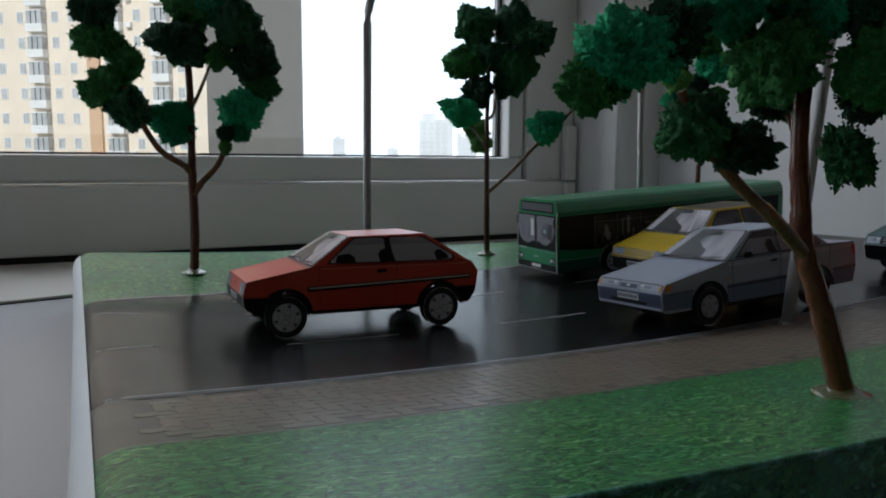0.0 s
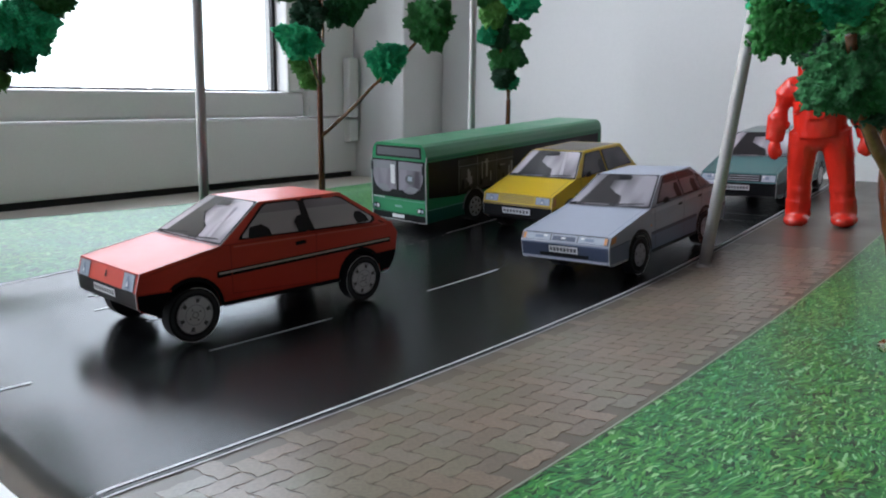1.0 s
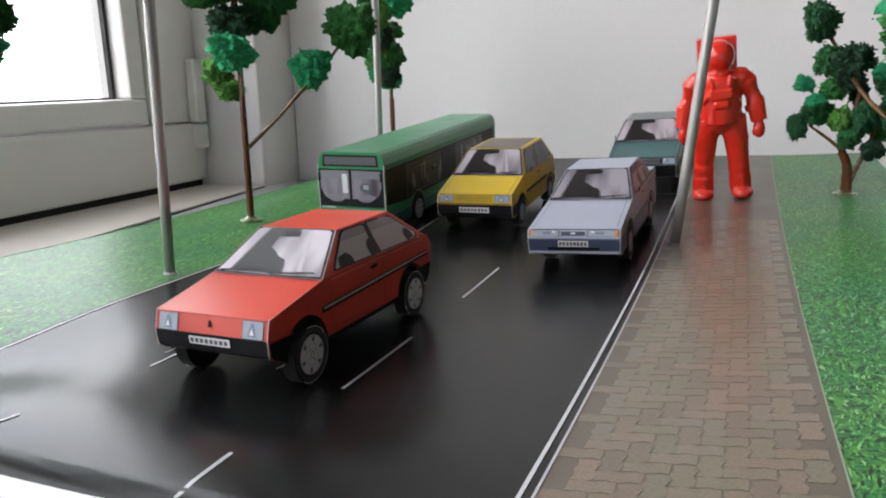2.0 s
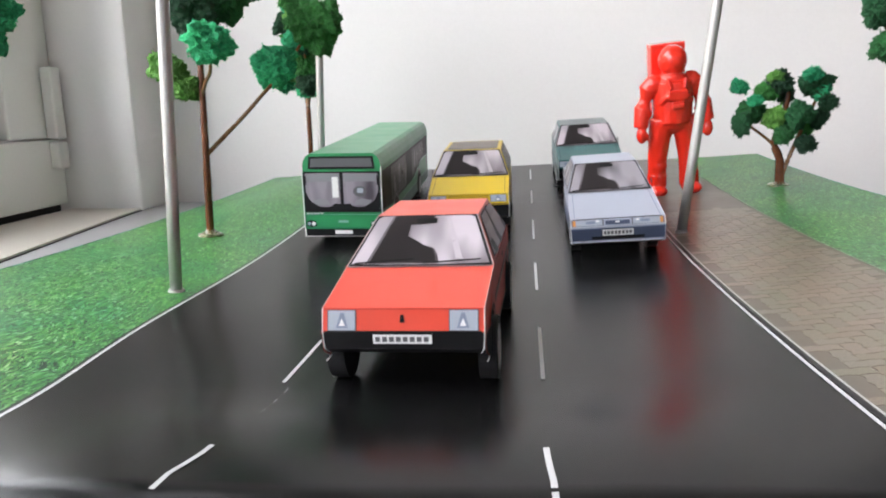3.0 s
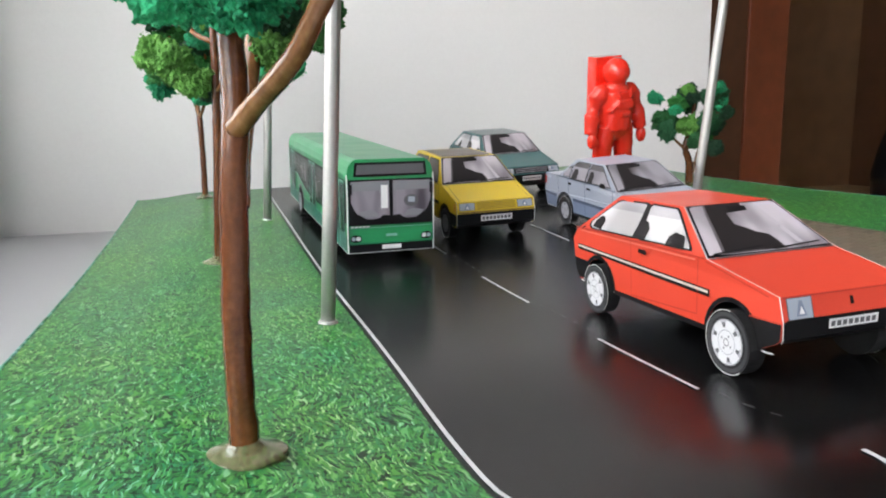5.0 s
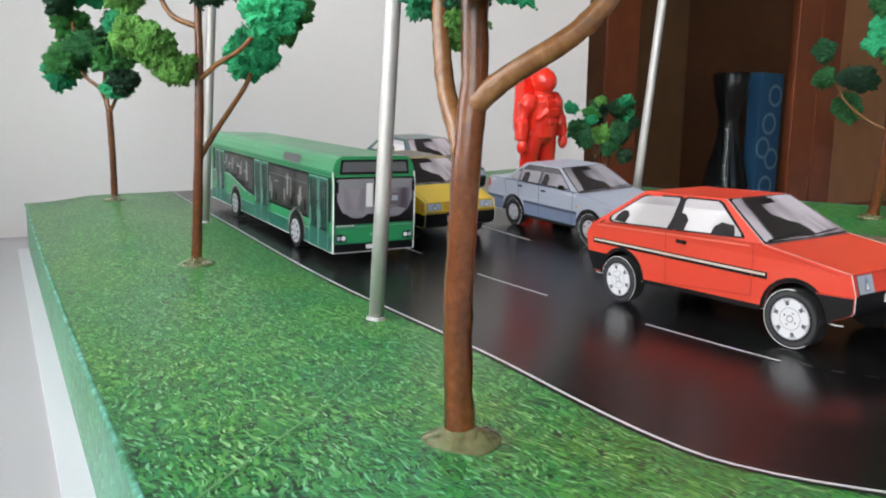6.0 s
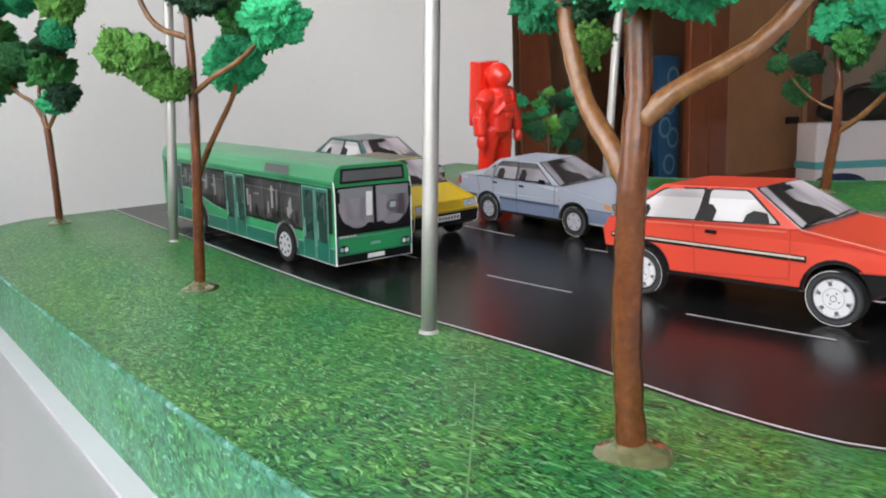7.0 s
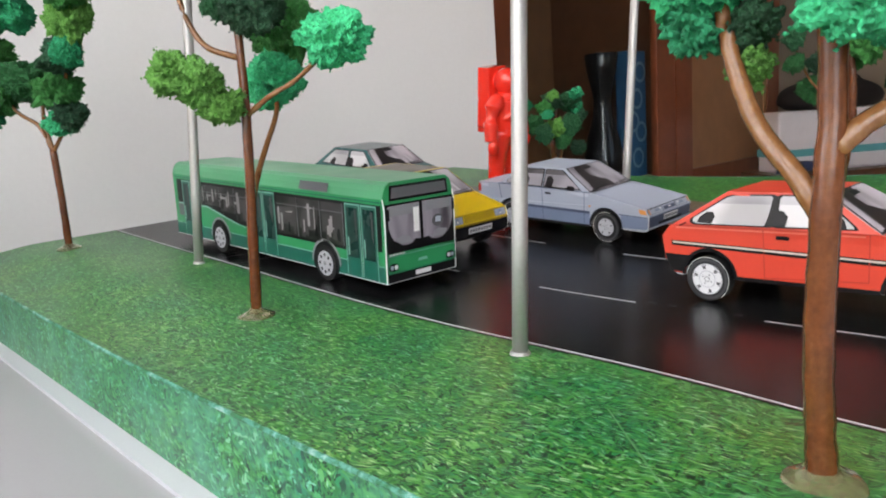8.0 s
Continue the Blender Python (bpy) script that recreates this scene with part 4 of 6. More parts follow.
YELLOW = dict(
    profile=[(0.02, 0.27, 0.71), (-0.08, 0.33, 0.745), (-0.10, 0.54, 0.75), (-0.05, 0.74, 0.74), (0.74, 0.955, 0.745), (1.30, 1.385, 0.57), (2.80, 1.40, 0.57), (3.18, 0.94, 0.73),
             (3.28, 0.75, 0.73), (3.30, 0.45, 0.72), (3.22, 0.30, 0.70)],
    segments=[1, 1, 0, 0, 3, 0, 0, 0, 0, 1], half=0.745, sill=0.29, arch=0.315, axle_front=0.56, axle_rear=2.80, wheel=0.27, belt_end=7, body=M_yellow, glass_side=M_glass_dark, edge=M_yellow, rim_mat=M_rim_dim, glass_tone=M_glass_dark,
    crease=M_yellow_line, holes=5, rim=0.62,
    side_windows=[([(0.98, 0.985), (1.33, 1.32), (1.38, 1.34), (1.84, 1.345), (1.87, 1.33), (1.87, 0.985)], 'glass'), ([(1.98, 0.985), (1.98, 1.33), (2.01, 1.345), (2.64, 1.34), (2.72, 1.32), (2.94, 1.01)], 'glass'),
                  ([(1.66, 0.985), (1.64, 1.12), (1.72, 1.20), (1.82, 1.20), (1.85, 0.985)], 'dark')],
    side_marks=[("lower_side", [(0.90, 0.30), (0.90, 0.57), (2.46, 0.60), (2.46, 0.30)], M_yellow_side, 0.0003),
                ("trim_strip", [(0.90, 0.57), (0.90, 0.63), (2.46, 0.66), (2.46, 0.60)], M_ink_black, 0.0004),
                ("trim_strip", [(3.12, 0.61), (3.12, 0.67), (3.27, 0.67), (3.27, 0.61)], M_ink_black, 0.0004),
                ("door_handle", [(1.72, 0.82), (1.72, 0.86), (1.86, 0.865), (1.86, 0.825)], M_ink_black, 0.0006),
                ("bumper_end", [(0.02, 0.30), (-0.08, 0.34), (-0.09, 0.52), (0.31, 0.535), (0.26, 0.42), (0.245, 0.30)], M_ink_black, 0.0004),
                ("bumper_end", [(3.12, 0.31), (3.10, 0.50), (3.29, 0.52), (3.29, 0.44), (3.22, 0.31)], M_ink_black, 0.0004),
                ("lamp_side", [(-0.06, 0.58), (-0.04, 0.70), (0.04, 0.72), (0.03, 0.58)], M_orange, 0.0005),
                ("side_mirror", [(1.05, 0.95), (1.04, 1.01), (1.08, 1.05), (1.19, 1.05), (1.22, 0.96)], M_ink_black, 0.002)]
    + door_marks([(1.925, 0.33, 1.925, 0.965), (0.92, 0.40, 0.90, 0.95), (0.74, 0.955, 3.18, 0.955), (3.05, 0.62, 3.08, 0.95)], M_yellow_line),
    front=lamps(2, 0.56, 0.93, 0.30, 0.88) + plate(1, 0.30, 0.80, 0.40) +
    [([(k, -0.50), (k, 0.50), (k + 0.05, 0.50), (k + 0.05, -0.50)], M_yellow_line, 2, "grille_slat") for k in (0.30, 0.43, 0.56, 0.69, 0.82)] +
    [([(0.02, -0.97), (0.02, 0.97), (0.16, 0.97), (0.16, -0.97)], M_yellow_line, 2, "bumper_lip"), ([(0.96, -0.95), (0.96, 0.95), (1.0, 0.95), (1.0, -0.95)], M_yellow_line, 2, "bonnet_gap"),
     ([(0.05, -0.88), (0.05, 0.88), (0.92, 0.88), (0.92, -0.88)], M_roof_brown, 5, "roof_panel")] +
    [([(0.07, f), (0.07, f + 0.012), (0.90, f + 0.012), (0.90, f)], M_ink_grey, 5, "grille") for f in (-0.6, -0.3, 0.0, 0.3, 0.6)])

TEAL = dict(
    profile=[(0.14, 0.25, 0.70), (0.02, 0.31, 0.735), (0.0, 0.55, 0.745), (0.10, 0.735, 0.735), (1.10, 0.94, 0.765), (1.72, 1.385, 0.60), (3.05, 1.405, 0.60), (3.80, 0.95, 0.745),
             (3.95, 0.79, 0.745), (4.0, 0.48, 0.735), (3.9, 0.29, 0.70)],
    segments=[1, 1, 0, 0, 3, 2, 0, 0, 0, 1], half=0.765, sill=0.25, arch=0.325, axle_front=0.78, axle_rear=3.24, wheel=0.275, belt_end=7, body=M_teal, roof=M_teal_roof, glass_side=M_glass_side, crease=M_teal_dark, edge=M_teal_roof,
    side_windows=[([(1.40, 0.98), (1.76, 1.31), (1.80, 1.33), (2.28, 1.34), (2.30, 1.32), (2.30, 0.98)], 'glass'), ([(2.40, 0.98), (2.40, 1.32), (2.42, 1.34), (2.96, 1.34), (3.04, 1.31), (3.45, 1.02)], 'glass'),
                  ([(1.5, 0.97), (1.52, 1.06), (1.66, 1.08), (1.72, 0.97)], 'dark'), ([(2.14, 0.98), (2.12, 1.12), (2.20, 1.18), (2.40, 1.18), (2.44, 0.98)], 'dark'),
                  ([(2.9, 0.99), (2.88, 1.12), (2.96, 1.17), (3.1, 1.07), (3.12, 1.0)], 'dark')],
    side_marks=[("trim_strip", [(1.15, 0.56), (1.15, 0.61), (2.88, 0.64), (2.88, 0.59)], M_ink_black, 0.0004),
                ("lower_side", [(1.13, 0.26), (1.13, 0.50), (2.88, 0.52), (2.88, 0.26)], M_teal_dark, 0.0003),
                ("bumper_end", [(0.03, 0.33), (0.01, 0.53), (0.50, 0.54), (0.46, 0.42), (0.455, 0.30)], M_ink_black, 0.0004),
                ("side_mirror", [(1.54, 0.93), (1.52, 0.99), (1.58, 1.04), (1.70, 1.03), (1.72, 0.94)], M_ink_black, 0.002)]
    + door_marks([(2.35, 0.31, 2.35, 0.95), (1.26, 0.34, 1.24, 0.94), (1.10, 0.945, 3.80, 0.955)], M_teal_dark),
    front=lamps(2, 0.62, 0.96, 0.18, 0.80, False) + plate(1, 0.40, 0.84, 0.33) + [([(0.14, -0.60), (0.14, 0.60), (0.84, 0.60), (0.84, -0.60)], M_ink_black, 2, "grille")] +
    [([(k, -0.55), (k, 0.55), (k + 0.05, 0.55), (k + 0.05, -0.55)], M_rim_shade, 2, "bumper_lip") for k in (0.24, 0.46, 0.68)])


def on_ground(x, y, yaw, wheelbase, track=0.026):
    """Pose of a car whose front axle stands at x, y, pitched and rolled with the board."""
    d = Vector((math.sin(-radians(yaw)), math.cos(radians(yaw))))
    x1, y1 = x + d.x * wheelbase, y + d.y * wheelbase
    left = (ground_z(x - track, y) + ground_z(x1 - track, y1)) / 2
    right = (ground_z(x + track, y) + ground_z(x1 + track, y1)) / 2
    z0 = (ground_z(x - track, y) + ground_z(x + track, y)) / 2
    z1 = (ground_z(x1 - track, y1) + ground_z(x1 + track, y1)) / 2
    return pose(x, y, z0 + 0.0004, math.degrees(math.atan2(z1 - z0, wheelbase)), -math.degrees(math.atan2(right - left, 2 * track)), yaw)


car("paper_car", RED, on_ground(0.0470, -0.1195, -1.6, 0.090), "red paper hatchback with white printed rims and black bumpers")
car("paper_car", SILVER, on_ground(0.1405, 0.0930, -1.2, 0.0885), "silver-blue paper saloon with orange indicators by the kerb")
car("paper_car", YELLOW, on_ground(0.0455, 0.1760, 0.0, 0.087), "yellow paper mini car with a brown roof panel")
car("paper_car", TEAL, on_ground(0.1455, 0.3350, 0.0, 0.0957), "dark teal paper hatchback near the end of the road")

# ---- the paper bus ----
SB = 1 / 46.0
M_bus = print_mat("bus_green_card", (0.018, 0.235, 0.088), 0.32, 0.05)
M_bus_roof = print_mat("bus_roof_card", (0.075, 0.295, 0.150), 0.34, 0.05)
M_bus_low = print_mat("bus_dark_green_band", (0.006, 0.098, 0.070), 0.32)
M_bus_glass = pane_mat("bus_print_glass", (0.006, 0.006, 0.006), (0.060, 0.054, 0.056), 1.1, (0.46, 0.58, 0.70))
M_bus_screen = pane_mat("bus_print_screen", (0.075, 0.065, 0.080), (0.27, 0.245, 0.285), 0.3)
M_bus_glint = print_mat("bus_window_glint", (0.27, 0.25, 0.26), 0.3)
M_bus_dim = print_mat("bus_window_dim", (0.055, 0.05, 0.052), 0.3)
M_bus_door = print_mat("bus_door_glass", (0.012, 0.035, 0.031), 0.28)
M_bus_line = print_mat("bus_door_line", (0.19, 0.38, 0.32), 0.3)


def bus(m):
    root = empty("paper_bus", m, "green paper city bus with dark printed windows", "toy bus")
    LB, HW, H0, H1, H2 = 12.15, 1.25, 0.30, 2.50, 2.92
    COVE = [(1.25, 2.50), (1.205, 2.70), (1.12, 2.84), (0.98, 2.92)]

    def at(u, z, x):
        return Vector((x * SB, u * SB, z * SB))

    bm = bmesh.new()
    sec = [(-HW, H0)] + [(-x, z) for x, z in COVE] + COVE[::-1] + [(HW, H0)]
    n = len(sec)
    A = [bm.verts.new(at(0.0 if z < 2.2 else 0.06, z, x)) for x, z in sec]
    B = [bm.verts.new(at(LB, z, x)) for x, z in sec]
    for k in range(n):
        f = bm.faces.new((A[k], B[k], B[(k + 1) % n], A[(k + 1) % n]))
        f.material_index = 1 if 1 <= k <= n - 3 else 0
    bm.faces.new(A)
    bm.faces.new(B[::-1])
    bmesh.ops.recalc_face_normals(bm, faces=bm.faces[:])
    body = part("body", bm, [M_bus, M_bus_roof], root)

    def side(pname, sgn, poly, mat, lift, parent=None, lab=""):
        bm = bmesh.new()
        vs = [bm.verts.new(at(u, z, sgn * HW) + Vector((sgn * lift, 0, 0))) for u, z in poly]
        bm.faces.new(vs if sgn > 0 else vs[::-1])
        bm.normal_update()
        bmesh.ops.triangulate(bm, faces=bm.faces[:], ngon_method='EAR_CLIP')
        return part(pname, bm, mat, parent or root, lab)

    def rect(u0, u1, z0, z1):
        return [(u0, z0), (u0, z1), (u1, z1), (u1, z0)]

    def front(pname, pts, mat, lift, parent=None, lab=""):
        bm = bmesh.new()
        vs = [bm.verts.new(at(-lift / SB + 0.06 * min(1.0, max(0.0, z - 2.2) / (H1 - 2.2)), z, x)) for x, z in pts]
        bm.faces.new(vs)
        bm.normal_update()
        bmesh.ops.triangulate(bm, faces=bm.faces[:], ngon_method='EAR_CLIP')
        return part(pname, bm, mat, parent or root, lab)

    for sgn in (-1, 1):
        side("lower_band", sgn, rect(0.05, LB - 0.02, H0 + 0.01, 0.72), M_bus_low, 0.00025)
        side("window_band", sgn, [(0.12, 1.14), (0.12, 2.34), (LB - 0.3, 2.34), (LB - 0.3, 1.45), (9.6, 1.50), (7.6, 1.12), (6.6, 1.02), (1.6, 1.02)], M_ink_black, 0.00035, None, "dark printed window band")
        side("beltline", sgn, [(7.0, 1.00), (7.0, 1.05), (7.7, 1.14), (9.6, 1.52), (LB - 0.3, 1.48), (LB - 0.3, 1.43), (9.6, 1.46), (7.8, 1.10)], M_bus_line, 0.0005)
        side("waist_light", sgn, [(0.05, 0.72), (0.05, 0.75), (LB - 0.02, 0.75), (LB - 0.02, 0.72)], M_bus_line, 0.0003)
        side("eaves_line", sgn, rect(0.05, LB - 0.05, 2.40, 2.43), M_bus_low, 0.0004)
        for u0, u1, z0 in ((1.75, 2.75, 1.1), (2.82, 3.9, 1.1), (3.97, 5.05, 1.1), (6.75, 7.6, 1.2), (7.66, 8.6, 1.42), (8.66, 9.6, 1.56), (9.66, 10.1, 1.56)):
            w = side("window", sgn, rect(u0, u1, z0, 2.26), M_bus_glass, 0.0006, None, "printed bus window")
            side("window_bar", sgn, rect(u0, u1, 2.0, 2.03), M_ink_grey, 0.0008, w)
            rnd = random.Random(int(u0 * 100))
            side("window_frame_line", sgn, rect(u0 - 0.035, u0 - 0.015, z0, 2.26), M_ink_mid, 0.0007, w)
            # printed interior: dim far side, seat backs, rails and grab poles
            far = [(u0 + (u1 - u0) * rnd.uniform(0.0, 0.15), z0 + 0.25), (u0 + (u1 - u0) * 0.1, 1.95), (u1 - (u1 - u0) * rnd.uniform(0.05, 0.2), 1.92), (u1 - 0.05, z0 + rnd.uniform(0.2, 0.4))]
            side("printed_interior", sgn, far, M_bus_dim, 0.0007, w)
            for q in range(3):
                a = u0 + (u1 - u0) * rnd.uniform(0.05, 0.75)
                k, hgt = rnd.uniform(0.12, 0.26), rnd.uniform(0.22, 0.50)
                c = z0 + rnd.uniform(0.0, 0.12)
                side("printed_seat", sgn, [(a, c), (a + 0.03, c + hgt), (min(u1, a + k * 0.7), c + hgt), (min(u1, a + k), c + 0.04)], M_ink_black if q == 1 else M_bus_dim, 0.0008 + 0.0001 * q, w)
            for q in range(3):
                a = u0 + (u1 - u0) * rnd.uniform(0.08, 0.9)
                c = z0 + rnd.uniform(0.1, 0.4)
                side("printed_pole", sgn, rect(a, min(u1, a + rnd.uniform(0.03, 0.14)), c, min(2.2, c + rnd.uniform(0.2, 0.75))), M_bus_glint, 0.0011, w)
            for q in range(1):
                a, c = u0 + (u1 - u0) * rnd.uniform(0.05, 0.6), rnd.uniform(max(z0 + 0.2, 1.5), 2.1)
                side("printed_rail", sgn, [(a, c), (a, c + 0.05), (min(u1, a + 0.35), c + 0.05 + rnd.uniform(-0.05, 0.05)), (min(u1, a + 0.35), c)], M_bus_glint, 0.0012, w)
        doors = ((0.28, 1.62), (5.15, 6.55), (10.2, 11.4)) if sgn < 0 else ()
        for u0, u1 in doors:
            for a, b in ((u0, (u0 + u1) / 2 - 0.02), ((u0 + u1) / 2 + 0.02, u1)):
                d = side("door", sgn, rect(a, b, H0 + 0.04, 2.32), M_bus_low, 0.0006, None, "folding door leaf with tall panes")
                side("door_pane", sgn, rect(a + 0.09, b - 0.09, 0.85, 2.2), M_bus_door, 0.0009, d)
                for c in (a, b - 0.03):
                    side("door_edge", sgn, rect(c, c + 0.03, H0 + 0.05, 2.3), M_bus_line, 0.0008, d)
                side("door_edge", sgn, rect(a, b, 2.27, 2.31), M_bus_line, 0.0009, d)
                side("door_glare", sgn, [(a + 0.14, 1.3), (a + 0.14, 2.15), (a + 0.24, 2.15), (a + 0.20, 1.5)], M_bus_dim, 0.0010, d)
                side("door_handle", sgn, rect(b - 0.16, b - 0.11, 0.9, 1.4), M_bus_line, 0.0011, d)
        side("side_sign", sgn, rect(2.3, 3.55, 2.40, 2.41), M_ink_grey, 0.0004)
        side("rear_grille", sgn, rect(11.45, 11.85, 1.0, 1.5), M_ink_grey, 0.0004)
        # wheel wells and wheels
        for c in (2.62, 8.76):
            bm = bmesh.new()
            rim_pts = [(math.pi * k / 16) for k in range(17)]
            prev = None
            for a in rim_pts:
                cur = [bm.verts.new(at(c + r * math.cos(a), max(H0, 0.50 + r * math.sin(a)), sgn * HW) + Vector((sgn * 0.0006, 0, 0))) for r in (0.62, 0.70)]
                if prev:
                    bm.faces.new((prev[0], prev[1], cur[1], cur[0]) if sgn < 0 else (prev[0], cur[0], cur[1], prev[1]))
                prev = cur
            part("arch_rim", bm, M_ink_mid, root)
            bm = bmesh.new()
            ring = [(c + 0.62 * math.cos(a), max(H0, 0.50 + 0.62 * math.sin(a))) for a in [math.tau * k / 28 for k in range(28)]]
            vs = [bm.verts.new(at(u, z, sgn * HW) + Vector((sgn * 0.0007, 0, 0))) for u, z in ring]
            bm.faces.new(vs if sgn < 0 else vs[::-1])
            part("wheel_well", bm, M_ink_black, root)
            x0, x1 = sgn * (HW * SB + 0.0012), sgn * (HW - 0.35) * SB
            wheel = part("wheel", tube(bmesh.new(), [(x1, c * SB, 0.5 * SB), (x0, c * SB, 0.5 * SB)], [0.5 * SB] * 2, 28), M_tyre, root, "black card wheel with a white printed rim")
            bm = bmesh.new()
            r0 = 0.36 * SB
            ring = [bm.verts.new((x0 + sgn * 0.0003, c * SB + r0 * math.cos(k * math.tau / 24), 0.5 * SB + r0 * math.sin(k * math.tau / 24))) for k in range(24)]
            bm.faces.new(ring if sgn > 0 else ring[::-1])
            part("rim", bm, M_rim_shade, wheel)
            for q in range(8):
                a = q * math.tau / 8
                bm = bmesh.new()
                ring = [bm.verts.new((x0 + sgn * 0.0006, c * SB + r0 * 0.68 * math.cos(a) + r0 * 0.14 * math.cos(k * math.tau / 8), 0.5 * SB + r0 * 0.68 * math.sin(a) + r0 * 0.14 * math.sin(k * math.tau / 8))) for k in range(8)]
                bm.faces.new(ring if sgn > 0 else ring[::-1])
                part("rim_hole", bm, M_ink_black, wheel)
            bm = bmesh.new()
            ring = [bm.verts.new((x0 + sgn * 0.0006, c * SB + r0 * 0.34 * math.cos(k * math.tau / 16), 0.5 * SB + r0 * 0.34 * math.sin(k * math.tau / 16))) for k in range(16)]
            bm.faces.new(ring if sgn > 0 else ring[::-1])
            hub = part("hub", bm, M_rim_shade, wheel)
            bm = bmesh.new()
            ring = [bm.verts.new((x0 + sgn * 0.0008, c * SB + r0 * 0.18 * math.cos(k * math.tau / 12), 0.5 * SB + r0 * 0.18 * math.sin(k * math.tau / 12))) for k in range(12)]
            bm.faces.new(ring if sgn > 0 else ring[::-1])
            part("hub_cap", bm, M_ink_mid, wheel)
    # side route display on the roof cove, door side
    bm = bmesh.new()
    for u, k in ((2.35, 0.05), (2.35, 0.62), (3.75, 0.62), (3.75, 0.05)):
        bm.verts.new(at(u, H1 + (H2 - H1) * k, -(1.25 - 0.13 * k)) + Vector((-0.0012, 0, 0.0004)))
    bm.verts.ensure_lookup_table()
    bm.faces.new(bm.verts[:])
    part("route_display", bm, M_ink_grey, root, "grey route display")
    # front
    front("display_frame", [(-1.06, 2.44), (1.06, 2.44), (1.02, 2.83), (-1.02, 2.83)], M_ink_black, 0.0004)
    front("route_display", [(-0.99, 2.50), (0.99, 2.50), (0.95, 2.77), (-0.95, 2.77)], M_ink_grey, 0.0007, None, "grey destination display")
    front("screen_frame", [(-1.21, 1.08), (1.21, 1.08), (1.21, 2.36), (-1.21, 2.36)], M_ink_black, 0.0004)
    for g in (-1, 1):
        sc = front("windscreen", [(g * 0.05, 1.34), (g * 0.24, 1.36), (g * 0.34, 1.28), (g * 0.48, 1.24), (g * 0.78, 1.26), (g * 0.94, 1.36), (g * 1.06, 1.52), (g * 1.15, 1.74), (g * 1.17, 2.26), (g * 1.12, 2.31), (g * 0.05, 2.32)][::g], M_bus_screen, 0.0007, None, "printed windscreen half")
        front("printed_shade", [(g * 0.06, 2.05), (g * 1.14, 2.05), (g * 1.12, 2.30), (g * 0.06, 2.31)][::g], M_ink_mid, 0.0008, sc)
        front("printed_dash", [(g * 0.36, 1.30), (g * 0.82, 1.30), (g * 0.95, 1.46), (g * 0.62, 1.52), (g * 0.44, 1.46)][::g], M_ink_mid, 0.0008, sc)
        lamp = front("headlamp", [(g * 0.88, 0.62), (g * 1.06, 0.60), (g * 1.18, 0.64), (g * 1.19, 0.74), (g * 1.10, 0.82), (g * 0.92, 0.80), (g * 0.86, 0.72)][::g], M_ink_black, 0.0005)
        for cx_, r_, mat in ((0.96, 0.065, M_plate), (1.10, 0.060, M_lamp)):
            front("headlamp_core", [(g * (cx_ + r_ * math.cos(t * math.tau / 12)), 0.71 + r_ * math.sin(t * math.tau / 12)) for t in range(12)][::g], mat, 0.0008, lamp)
        front("wiper", [(g * 0.06, 1.13), (g * 0.12, 1.12), (g * 0.72, 1.20), (g * 0.98, 1.38), (g * 0.95, 1.40), (g * 0.68, 1.24)][::g], M_ink_black, 0.0010)
        front("mirror_print", [(g * 1.12, 1.95), (g * 1.22, 1.95), (g * 1.22, 2.25), (g * 1.12, 2.25)][::g], M_ink_black, 0.0011)
        front("corner_panel", [(g * 1.21, 0.56), (g * 1.245, 0.56), (g * 1.245, 2.34), (g * 1.21, 2.34)][::g], M_bus_low, 0.0004)
    front("printed_seat", [(-0.30, 1.55), (-0.10, 1.55), (-0.10, 2.20), (-0.30, 2.20)], M_plate, 0.0009)
    front("printed_wheel", [(0.58 + 0.22 * math.cos(t * math.tau / 14), 1.74 + 0.17 * math.sin(t * math.tau / 14)) for t in range(14)], M_ink_grey, 0.0009)
    front("printed_wheel", [(0.48, 1.70), (0.68, 1.69), (0.69, 1.84), (0.50, 1.85)], M_lamp, 0.0010)
    front("panel_line", [(-1.20, 1.00), (1.20, 1.00), (1.20, 1.015), (-1.20, 1.015)], M_bus_line, 0.0005)
    front("panel_line", [(-1.20, 0.56), (1.20, 0.56), (1.20, 0.575), (-1.20, 0.575)], M_bus_low, 0.0005)
    front("bumper", [(-1.22, H0 + 0.01), (1.22, H0 + 0.01), (1.22, 0.54), (-1.22, 0.54)], M_ink_black, 0.0004)
    front("number_plate", [(-0.28, 0.38), (0.28, 0.38), (0.28, 0.50), (-0.28, 0.50)], M_plate, 0.0007)
    front("emblem", [(-0.18, 0.74), (0.18, 0.74), (0.14, 0.82), (-0.14, 0.82)], M_bus_line, 0.0006)
    for k in range(5):
        front("fleet_mark", [(-1.16 + 0.11 * k, 1.03), (-1.08 + 0.11 * k, 1.03), (-1.08 + 0.11 * k, 1.065), (-1.16 + 0.11 * k, 1.065)], M_plate, 0.0007)
    for x in (-HW, HW):
        part("card_edge", tube(bmesh.new(), [at(0, H0, x), at(0, 2.2, x), at(0.06, H1, x)], [0.0004] * 3, 6), M_paper, root, "white cut card edge")
    part("card_edge", tube(bmesh.new(), [at(0, H0, -HW), at(0, H0, HW)], [0.0003] * 2, 6), M_paper, root)
    part("card_edge", tube(bmesh.new(), [at(0, H0, -HW), at(LB, H0, -HW)], [0.0003] * 2, 6), M_paper, root)
    part("underbody", boxes((-1.05 * SB, 1.05 * SB, 0.3 * SB, (LB - 0.3) * SB, 0.22 * SB, H0 * SB + 0.0004)), M_ink_black, root)
    return root


